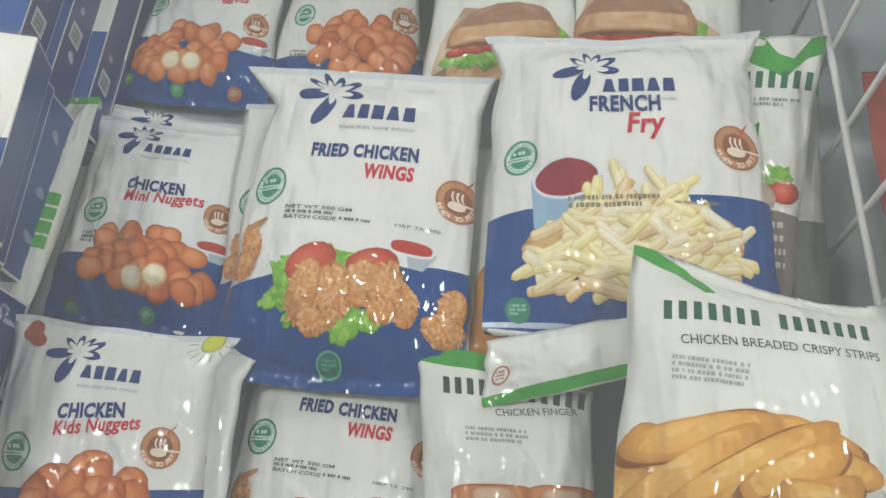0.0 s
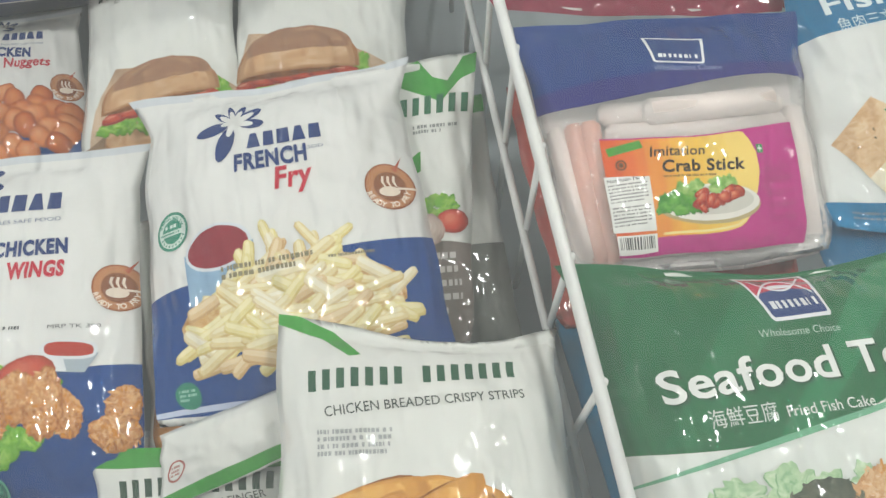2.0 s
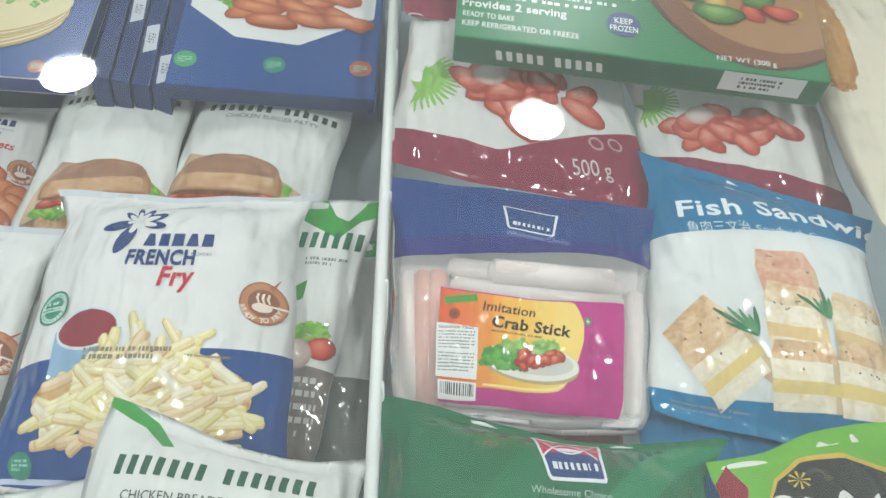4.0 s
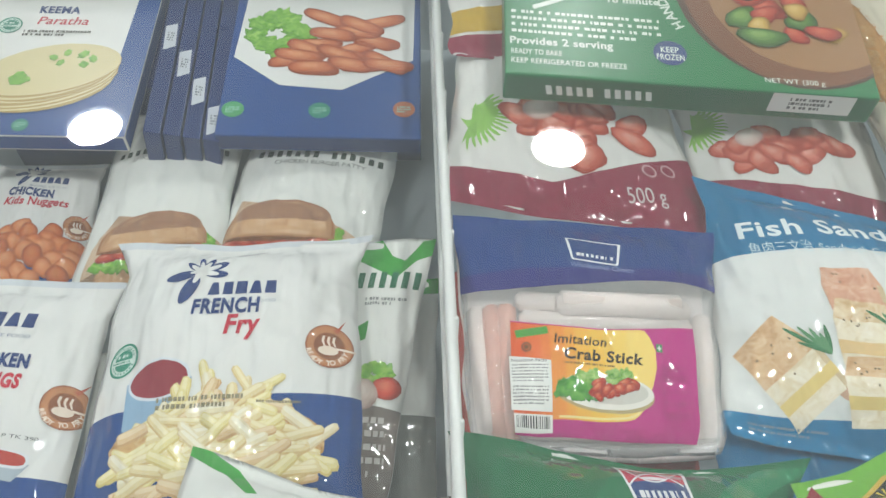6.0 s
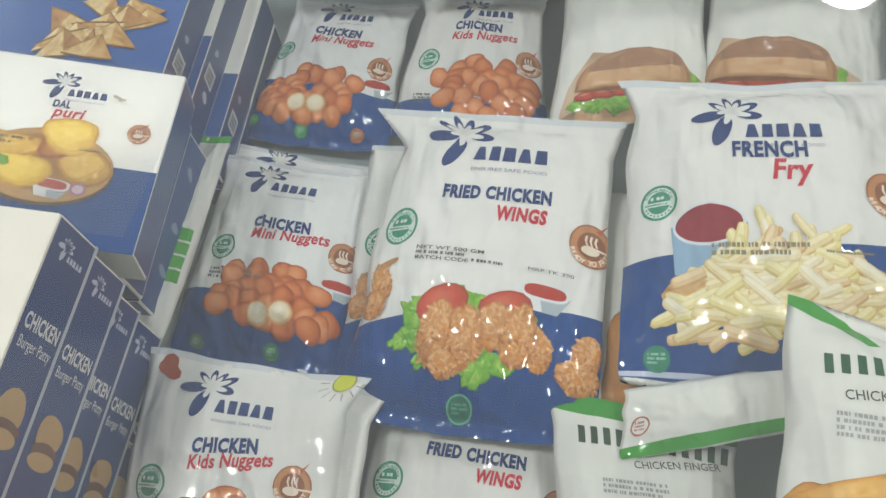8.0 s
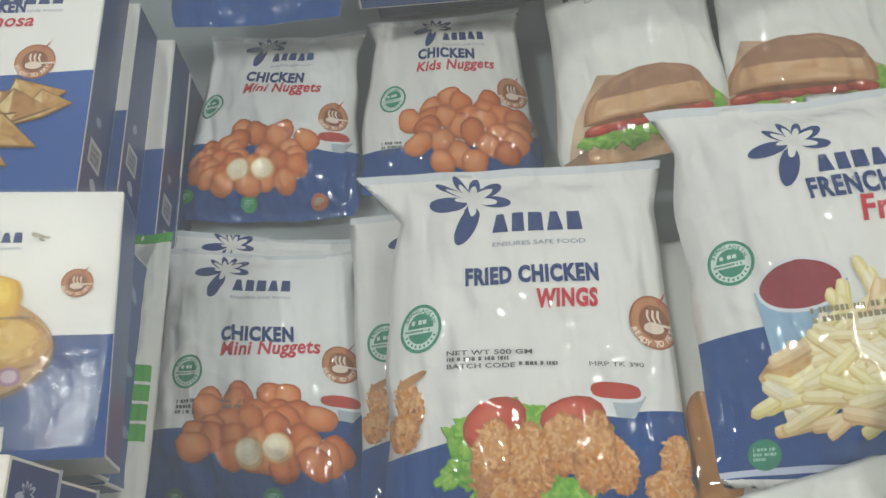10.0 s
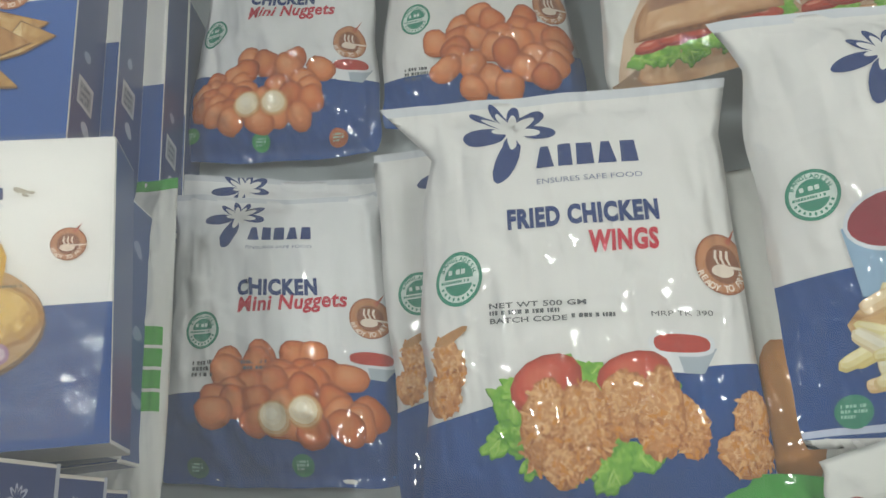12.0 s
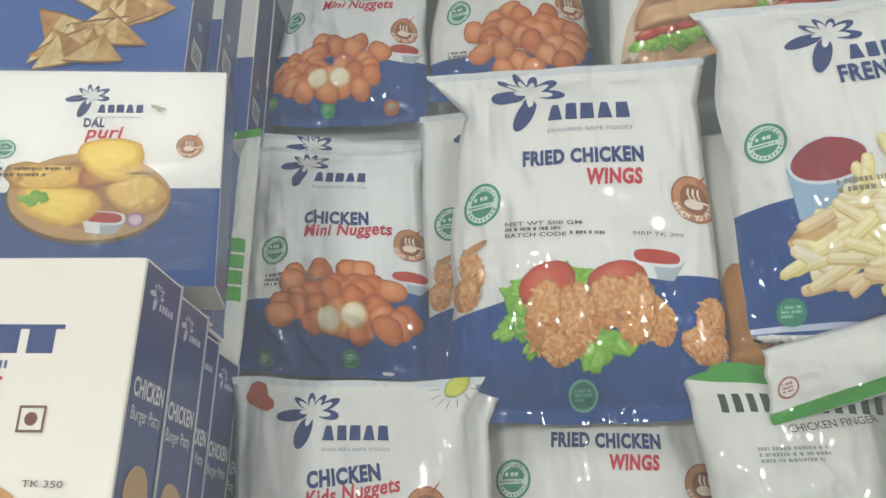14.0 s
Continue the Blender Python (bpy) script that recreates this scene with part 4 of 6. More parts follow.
def strips():
    ob, p = country("strips", "white crispy chicken strips bag with a curled green corner", 0, 6.6, 0)
    p.poly([(0.0, 0.0), (0.0, 0.035), (0.16, 0.075), (0.26, 0.14), (0.30, 0.13), (0.2, 0.04), (0.08, 0.0)], p.ink("3f9a3c"))
    p.done("green_corner", "bright green printed corner")
    g = p.ink("23583f")
    name_blocks(p, 0.12, 0.268, 0.74, 0.07, 15, g, -0.09)
    p.text("CHICKEN BREADED CRISPY STRIPS", 0.175, 0.35, 0.034, p.ink("3f4a44"), 0.69, 0.004, 0, -0.095)
    p.done("product_name", "dark thin product name")
    p.bars(0.145, 0.39, 0.26, 4, 0.022, p.ink("a7abab"), 0, 0.6, 3)
    p.done("batch_print", "grey printed batch lines")
    p.blob(0.37, 0.88, 0.50, 0.17, p.ink("9a9d9b"), -0.22, 0, 0.01, 26)
    p.blob(0.37, 0.865, 0.48, 0.155, p.ink("c3c5c2"), -0.22, 0.6, 0.01, 26)
    inks = [p.ink("c4883a", fine=0.2), p.ink("dfa44e", tones=("cc8e3c", "dfa44e", "eabb70"), grain=90.), p.ink("e8b866", tones=("dca44c", "e8b866", "f0ca8c"), grain=110.)]
    for k, (x, y, l, w, q) in enumerate(((.08, .73, .12, .085, -1.0), (.62, .62, .17, .06, .25), (.70, .68, .13, .055, .2), (.03, .86, .12, .07, -1.2), (.25, .64, .25, .062, -.30), (.22, .76, .26, .066, -.62), (.40, .74, .33, .066, -.60), (.55, .72, .20, .06, -.5), (.52, .84, .27, .062, -.42), (.66, .80, .17, .055, .12), (.33, .92, .22, .055, -.40))):
        random.seed(40 + k)
        p.blob(x, y + .006, l * 1.02, w * 1.06, p.ink("8a5216", fine=.15), q, k * 1.2, .05, 22, .25)
        p.food(x, y, l, w, inks, q, k * 1.2 + .2, .05, 22, .25)
    p.done("food_picture", "picture of golden crumbed chicken strips on a grey plate")
    for k in range(5):
        p.rect(0.80 - 0.012 * k, 0.905 + 0.04 * k, 1.01, 0.935 + 0.04 * k, p.ink("3f9a3c"), 0, -0.2)
    p.done("green_list", "green list boxes")


def fingers():
    ob, p = country("finger", "white chicken finger bag with a green top stripe", 0, 9.2, 0.115)
    name_blocks(p, 0.143, 0.285, 0.85, 0.10, 12, p.ink("2f4a3c"), -0.06)
    p.text("CHICKEN FINGER", 0.45, 0.375, 0.042, p.ink("4a534e"), 0.48, 0.004, 0, -0.2)
    p.done("product_name", "dark thin product name")
    p.bars(0.27, 0.46, 0.36, 3, 0.03, p.ink("9ba0a0"), 0, 0.6, 3, -0.1)
    p.done("batch_print", "grey printed batch lines")
    inks = [p.ink("a2592a", fine=0.15), p.ink("c98250", fine=0.2), p.ink("d99c6c", fine=0.1)]
    cut = [p.ink("b8794a"), p.ink("cfa98c"), p.ink("d8bca4")]
    for k, (x, y, l, w, q) in enumerate(((.42, .85, .24, .10, -.12), (.82, .80, .22, .10, -.1), (.55, .98, .34, .10, -.05), (.6, 1.13, .4, .10, -.05))):
        random.seed(60 + k)
        p.food(x, y, l, w, inks, q, k * 1.3, 0.03, 18, 0.5)
        if k < 2:
            p.food(x, y - 0.03, l * 0.6, w * 0.55, cut, q, k * 1.3 + 3, 0.03, 14, 0.3)
    p.done("food_picture", "picture of brown chicken fingers")
    ob, p = country("finger_fold", "folded top of a white bag with a green stripe", 0, 2.9, 0)
    p.panel(lambda x: 0.365 - 0.03 * x, lambda x: 0.44 - 0.02 * x, p.ink("3f9a3c"), "green_stripe", "bright green stripe")
    p.ring(0.11, 0.25, 0.05, 0.062, p.ink("b06a60"))
    p.bars(0.075, 0.22, 0.07, 3, 0.022, p.ink("b06a60"), 0.3)
    p.done("round_mark", "small red round mark")


def burger_bag(key, seed, x0, top, drop):
    ob, p = country(key, "white chicken burger patty bag standing in the back row", 0, seed, 0)
    name_blocks(p, 0.10, top, 0.85, 0.055, 14, p.ink("3c4a40"), 0.0)
    p.text("CHICKEN BURGER PATTY", 0.22, top + 0.06, 0.036, p.ink("6a6f6a"), 0.6, 0.0)
    p.done("product_name", "thin grey product name")
    y0 = drop
    rnd = random.Random(seed_int(seed))
    paper = p.ink("c2a487", tones=("a98b70", "c2a487", "d2b89c"), grain=14.)
    p.poly([(max(x0 - .62, .0), y0 + .60), (min(x0 + .62, 1.), y0 + .60), (min(x0 + .60, 1.), y0 + .16), (x0 + .30, y0 + .02), (x0 - .28, y0 - .12), (max(x0 - .42, .0), y0 + .10)][::-1], paper)
    p.poly([(max(x0 - .62, .0), y0 + .60), (x0 - .30, y0 + .60), (x0 - .34, y0 + .26), (max(x0 - .5, .0), y0 + .34)][::-1], p.ink("8f7358", fine=.1), .3)
    p.done("paper_picture", "picture of brown wrapping paper")
    bread = p.ink("cfa67c", tones=("b98a60", "cfa67c", "dcbc98"), grain=40.)
    rim = p.ink("a87850", fine=.12)
    p.blob(x0, y0 + .335, .37, .095, rim, .03, 0, .03, 24, .2)
    p.blob(x0, y0 + .322, .365, .082, bread, .03, .4, .03, 24, .2)
    p.lettuce(x0 - .02, y0 + .245, .36, .025, 16, .055, seed_int(seed), 1.0)
    p.lettuce(x0 + .36, y0 + .17, .03, .05, 5, .06, seed_int(seed) + 1, 1.0)
    for k in range(6):
        q = x0 - .29 + .115 * k
        p.blob(q, y0 + .20 - .004 * k, .085, .032, p.ink("8e2a1c", fine=.1), .05, 5 + k * .3, .06, 14)
        p.blob(q, y0 + .193 - .004 * k, .078, .023, p.ink("b8452f", fine=.2), .05, 5.1 + k * .3, .06, 14)
        p.blob(q - .02, y0 + .185 - .004 * k, .03, .007, p.ink("d98a74"), .05, 5.2 + k * .3, .06, 8)
    p.blob(x0 - .04, y0 + .155, .32, .03, p.ink("7a4a2c", tones=("5c3218", "7a4a2c", "9c6840"), grain=200.), 0, 7.4, .06, 24)
    p.dome(x0, y0 + .155, .375, .26, [rim, bread, bread], 8)
    cap = p.ink("9a7258", tones=("8a5e46", "a27a5e", "b8906e"), grain=60.)
    p.dome(x0 + .015, y0 + .035, .315, .145, [cap, cap, cap], 10)
    p.blob(x0 - .01, y0 - .052, .13, .022, p.ink("a67c5e", fine=.1), .03, 10.4, .07, 16)
    p.done("food_picture", "picture of a burger in a bun")


def seed_int(v):
    return int(v * 10)


def natural_bags():
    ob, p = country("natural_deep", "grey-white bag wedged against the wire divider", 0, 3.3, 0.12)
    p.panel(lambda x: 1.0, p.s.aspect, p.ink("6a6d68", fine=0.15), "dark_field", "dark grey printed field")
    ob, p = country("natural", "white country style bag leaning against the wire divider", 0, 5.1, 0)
    p.poly([(0.60, 0.02), (0.60, 0.16), (0.83, 0.30), (0.93, 0.16), (1.0, 0.12), (1.0, 0.0), (0.93, 0.02), (0.86, 0.17), (0.78, 0.13), (0.70, 0.0)], p.ink("3f9a3c"))
    p.done("green_stripe", "bright green wavy stripe")
    p.poly([(0.60, 0.66), (0.60, 0.76), (0.72, 0.70), (0.72, 0.58)], p.ink("3f9a3c"))
    p.done("green_stripe", "bright green wavy stripe")
    name_blocks(p, 0.42, 0.365, 0.58, 0.115, 9, p.ink("2c6a4c"), 0.0)
    p.bars(0.68, 0.43, 0.24, 2, 0.03, p.ink("8d9290"))
    p.done("small_print", "grey lines of small print")
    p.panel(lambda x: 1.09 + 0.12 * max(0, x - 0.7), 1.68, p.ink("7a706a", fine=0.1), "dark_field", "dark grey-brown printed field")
    p.bars(0.72, 1.17, 0.22, 5, 0.075, p.ink("c9c5c0"), 0, 0.45)
    p.done("small_print", "pale lines of small print")
    random.seed(5)
    p.lettuce(0.80, 0.93, 0.10, 0.05, 9, 0.055, 31)
    t = [p.ink("8f2a1a"), p.ink("c2402c", fine=0.1), p.ink("d8755c")]
    p.food(0.89, 1.0, 0.09, 0.07, t, 0.2, 4, 0.03)
    p.food(0.76, 1.04, 0.09, 0.09, [p.ink("b59a90"), p.ink("d0bcb0"), p.ink("e2d6cc")], 0, 5, 0.05)
    p.done("food_picture", "picture of tomato, leaves and chicken")


strips()
fingers()
burger_bag("burger_a", 4.4, 0.52, 0.54, 1.20)
burger_bag("burger_b", 7.3, 0.36, 0.50, 0.97)
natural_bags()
ob, p = country("orange_edge", "white bag with an orange picture, wedged under other bags", 0, 1.9, 0)
random.seed(3)
p.food(0.17, 1.22, 0.13, 0.36, [p.ink("b07434", fine=.15), p.ink("cb8c4a", fine=.15), p.ink("d69c5c", fine=.1)], 0.1, 0, 0.04, 20, .3)
p.done("food_picture", "picture of an orange crumbed piece")
ob, p = country("green_edge", "narrow white bag edge with green printed boxes", 0, 2.3, 0.15)
for k in range(4):
    p.rect(0.35, 2.0 + 0.26 * k, 0.95, 2.22 + 0.26 * k, p.ink("4aa63f"))
p.done("green_list", "green list boxes")


# -- bags of the right compartment --
def sea_badge(p, x, y, w, h, rot=0.0, red=True):
    """The maker's badge as a plain shield: white rim, red top with crossing arcs, blue foot and plain bars."""
    wht, b, r = p.ink("e8eaee"), p.ink("24407c"), p.ink("c4364c")
    c, s = math.cos(rot), math.sin(rot)

    def q(a, d):
        px, py = a * w, d * h
        return (x + px * c - py * s, y + px * s + py * c)
    p.poly([q(0, 0), q(.10, .94), q(.14, 1.0), q(.93, 1.0), q(.96, .94), q(1, 0)], wht)
    p.poly([q(.05, .05), q(.14, .90), q(.17, .94), q(.90, .94), q(.92, .90), q(.95, .05)], b, .5)
    if red:
        top = [q(.05, .05)] + [q(.09 + .84 * k / 10, .52 - .10 * math.sin(math.pi * k / 10)) for k in range(11)] + [q(.95, .05)]
        p.poly(top, r, 1.0)
        for mid, lift in ((.56, -.36), (.12, .34)):
            for k in range(12):
                f0, f1 = k / 12, (k + 1) / 12
                a0, a1 = .10 + .80 * f0, .10 + .80 * f1
                d0, d1 = mid + lift * math.sin(math.pi * f0), mid + lift * math.sin(math.pi * f1)
                p.poly([q(a0, d0 - .022), q(a0, d0 + .022), q(a1, d1 + .022), q(a1, d1 - .022)], wht, 1.6)
        p.blob(*q(.5, .36), w * .17, h * .05, wht, rot, 1.7, .02, 14)
    for k, m in enumerate((.085, .055, .055, .055, .055, .07, .025, .055)):
        a = .20 + .0875 * k
        p.poly([q(a, .66), q(a, .80), q(a + m * .85, .80), q(a + m * .85, .66)], wht, 1.6)
    p.done("maker_badge", "shield badge in red, blue and white")


def tofu():
    ob, p = bag("tofu", "seafood_tofu_bag", "green and white seafood tofu bag, plump and glossy", "food bag", "dfe4df", 0.03, 0.0016, seed=2.7)
    A = p.s.aspect
    low = lambda x: 0.57 + 0.05 * math.sin(x * 2.6) - 0.27 * x ** 2.2
    p.panel(lambda x: 0.0, low, p.ink("17663f"), "green_panel", "dark green upper field")
    for x0, x1, x2, x3, c in ((.40, .52, .86, .70, "2b7d54"), (.10, .20, .5, .38, "1f7048")):
        p.poly([(x2, 0.03), (x0, low(x0) - .012), (x1, low(x1) - .012), (x3 + .32, 0.03)], p.ink(c))
    p.done("green_rays", "paler green printed rays")
    sea_badge(p, .445, .05, .20, .205, -.06)
    p.text("Wholesome Choice", .425, .30, .024, p.ink("b9cfc2"), .23, 0, .1, -.03)
    p.done("small_print", "pale line of small print")
    p.text("Seafood Tofu", .145, .462, .092, p.ink("0f4a2e"), .80, .02, 0, -.078)
    p.text("Seafood Tofu", .138, .456, .092, p.ink("e6e9e6"), .80, .02, 0, -.078, 1.0)
    p.text("\u6d77\u9bae\u8c46\u8150", .23, .53, .040, p.ink("d8e2dc"), .18, .0, 0, -.05)
    p.text("Fried Fish Cake", .436, .518, .030, p.ink("e0e6e2"), .25, .004, 0, -.06)
    p.done("product_name", "white product name")
    random.seed(9)
    p.lettuce(.50, .80, .34, .11, 22, .07, 41, 0, ("8ab58a", "b4d2a8", "cfe0c4"))
    p.blob(.5, .82, .30, .12, p.ink("d6e4d2", fine=.1), -.1, 7, .05, 20)
    p.crumbed(.48, .76, .12, .08, .0, 51, 8, ("2c3328", "4a5245", "6a705c"))
    p.crumbed(.66, .74, .10, .09, .4, 52, 9, ("b07a48", "d0a070", "e0bd94"))
    p.crumbed(.74, .80, .08, .07, .4, 53, 10, ("5a6a5a", "8a9a8a", "a9b6a6"))
    p.crumbed(.52, .90, .12, .07, .1, 54, 11, ("b07a48", "d0a070", "e0bd94"))
    p.done("food_picture", "picture of fish cakes on green leaves")
    p.panel(lambda x: low(x) + .085 - .10 * math.sin(math.pi * x), lambda x: low(x) + .092 - .10 * math.sin(math.pi * x) + .010 * math.sin(math.pi * x), p.ink("6fae8c"), "green_line", "thin green dish line")


def crab():
    s = Sheet(*BAGS["crab"], pinch=0.02, crease=0.0013, seed=3.9)
    e = part("crab_stick_pack", bag_mesh(Sheet(*[tuple(np.array(c) - s.up * 0.012) for c in BAGS["crab"][:4]], 0.010, 0.028, 0.02, 0.0005, 1)), surface("tray_pink_white", "d9cfcc", 0.45, 0.06, 30, 0.1), None)
    tagged(e, "clear pack of imitation crab sticks with a blue header", "food pack")
    rnd = random.Random(4)
    red = surface("crab_stick_red", "d0917c", 0.4, 0.2, 60, 0.2)
    pale = surface("crab_stick_white", "e2d5cf", 0.4, 0.08, 60, 0.2)

    def stick(x0, y0, x1, y1, r, mat, lift):
        a, b = Vector(s.at(x0, y0, lift)), Vector(s.at(x1, y1, lift))
        bm = bmesh.new()
        d = b - a
        m = Matrix.Translation((a + b) / 2) @ d.to_track_quat("Z", "Y").to_matrix().to_4x4()
        bmesh.ops.create_cone(bm, cap_ends=True, segments=14, radius1=r, radius2=r, depth=d.length, matrix=m)
        bmesh.ops.bevel(bm, geom=[g for g in bm.edges if len(g.link_faces) == 2 and g.calc_face_angle(0) > 1.0], offset=r * 0.35, segments=2, affect="EDGES")
        part("crab_stick", bm, mat, e)
    for k in range(7):
        y = 0.38 + 0.08 * k
        stick(0.22 + rnd.uniform(-.02, .02), y, 0.90, y + rnd.uniform(-.01, .02), 0.0075, pale, -0.012)
    for k in range(3):
        stick(0.06 + 0.055 * k, 0.40, 0.07 + 0.05 * k, 0.90, 0.0075, red if k else pale, -0.011)
    stick(0.955, 0.38, 0.95, 0.90, 0.0075, pale, -0.012)
    stick(0.36, 0.40, 0.86, 0.375, 0.009, pale, -0.007)
    cover = bag_mesh(s)
    cov = part("clear_film", cover, clear("clear_wrap", 0.12, 2.0, (.97, .97, .97), 0.6, 0.22), e, "clear crinkled wrapping film")
    cov.visible_shadow = False
    p = Print(s, e)
    p.panel(lambda x: 0.0, lambda x: 0.35 - 0.06 * x + 0.015 * math.sin(x * 6), p.ink("203f80"), "header_band", "dark blue header band")
    p.panel(lambda x: 0.285 - 0.06 * x, lambda x: 0.355 - 0.065 * x + 0.015 * math.sin(x * 6), p.ink("2e2f78"), "header_shade", "violet-blue edge of the header")
    sea_badge(p, .415, .105, .21, .115, .10, False)
    p.text("Wholesome Choice", .42, .255, .024, p.ink("9aa6cc"), .24, 0, .1, .06)
    p.done("small_print", "pale line of small print")
    # the label
    mg = p.ink("bd2c86", vary=.03)
    T = lambda x: .492 - .015 * x + .03 * math.sin((x - .17) * 4.4)
    B = lambda x: .895 + .03 * x

    def at(a, d):
        x = .172 + .713 * a
        return (x, T(x) * (1 - d) + B(x) * d)
    n = 18
    for k in range(n):
        a, b = k / n, (k + 1) / n
        p.poly([at(a, 0), at(a, 1), at(b, 1), at(b, 0)], mg)
    shades = ("e0602e", "e67034", "ea803a", "ee963e", "f1a842", "f2b848", "f2c24e", "f2c858", "f3cf66", "f3d474")
    for k in range(30):
        a, b = .77 * k / 30, .77 * (k + 1) / 30
        low = lambda a: .86 - .10 * max(0.0, (a - .45) / .32) ** 2 - .38 * max(0.0, (a - .62) / .15) ** 2.5
        high = lambda a: .012 + .20 * max(0.0, (a - .70) / .07) ** 2
        p.poly([at(a, high(a)), at(a, low(a)), at(b, low(b)), at(b, high(b))], p.ink(shades[min(9, k * 10 // 26)], vary=.03), .6)
    for k in range(14):
        a, b = .24 + .5 * k / 14, .24 + .5 * (k + 1) / 14
        p.poly([at(a, low(a) - .035), at(a, low(a) - .015), at(b, low(b) - .015), at(b, low(b) - .035)], p.ink("f6e39a"), .9)
    p.poly([at(.02, .09), at(.03, .16), at(.20, .09), at(.19, .02)], p.ink("4f9a3c"), 1.2)
    p.thing = p.done("label_sheet", "orange, yellow and magenta paper label")
    x, y = at(.225, .175)
    p.text("Imitation", x, y, .036, p.ink("3c2412"), .20, .018, .12, .04)
    x, y = at(.275, .315)
    p.text("Crab Stick", x, y, .043, p.ink("2c1a0c"), .30, .03, .08, .05)
    x, y = at(.275, .345)
    p.bars(x, y, .30, 1, .012, p.ink("6a4a2a"), 0, .6, 4, .05)
    p.done("product_name", "dark brown product name")
    x, y = at(.49, .60)
    p.blob(x, y + .012, .185, .062, p.ink("b9a878"), .06, 0, .01, 26)
    p.blob(x, y, .185, .062, p.ink("ece9e0"), .06, .3, .01, 26)
    p.blob(x, y - .006, .165, .048, p.ink("d4d2c8"), .06, .5, .01, 26)
    p.lettuce(x - .10, y - .012, .06, .02, 6, .04, 61, .8, ("2f7a22", "4f9a34", "7ab850"))
    p.lettuce(x + .01, y - .055, .10, .012, 8, .028, 62, 1.6, ("4f8f2c", "8ab85a", "b8d48a"))
    t = [p.ink("8f2418"), p.ink("c23a24", tones=("9a2818", "c23a24", "d9694a"), grain=160.), p.ink("e08a68", fine=.1)]
    rnd = random.Random(12)
    for k in range(15):
        random.seed(70 + k)
        p.food(x - .05 + .17 * rnd.random(), y - .03 + .04 * rnd.random(), .028, .017, t, rnd.uniform(-1, 1), 4 + k * 1.1, .12, 12, .2)
    p.done("food_picture", "picture of red crab salad on a dish")
    wh = p.ink("e8e8e4")
    p.poly([at(-.012, .335), at(-.012, .80), at(.205, .80), at(.205, .345)], wh)
    p.poly([at(.0, .825), at(.0, .985), at(.205, .97), at(.205, .825)], wh)
    x, y = at(0, .36)
    p.text("Nutrition Facts", x, y + .012, .013, p.ink("3a3a3a"), .13, .01, lift=.4)
    for d in (.41, .60):
        x, y = at(0, d)
        p.bars(x, y, .135, 6, .0115, p.ink("7a7a7a"), .4, .45, 3)
    rnd = random.Random(2)
    a = .012
    while a < .19:
        w = rnd.choice((.003, .005, .008))
        p.poly([at(a, .84), at(a, .94), at(a + w, .94), at(a + w, .84)], p.ink("222222"), .5)
        a += w + rnd.choice((.004, .007))
    x, y = at(.79, .19)
    p.rect(x - .012, y - .016, x + .012, y + .016, p.ink("2f8a50"), .5)
    p.rect(x - .008, y - .003, x + .008, y + .003, p.ink("e8e8e4"), .9)
    p.rect(x - .002, y - .011, x + .002, y + .011, p.ink("e8e8e4"), .9)
    for b in (.36, .44, .56, .66, .76):
        x, y = at(.80, b)
        p.bars(x, y, .11, 2, .012, p.ink("94206a"), .3, .4, int(b * 50))
    x, y = at(.08, .24)
    p.ring(x, y, .013, .019, p.ink("6a4a2a"), .5)
    p.ring(x, y, 0, .009, p.ink("6a4a2a"), .5)
    p.done("label_print", "white nutrition box, barcode and small print")


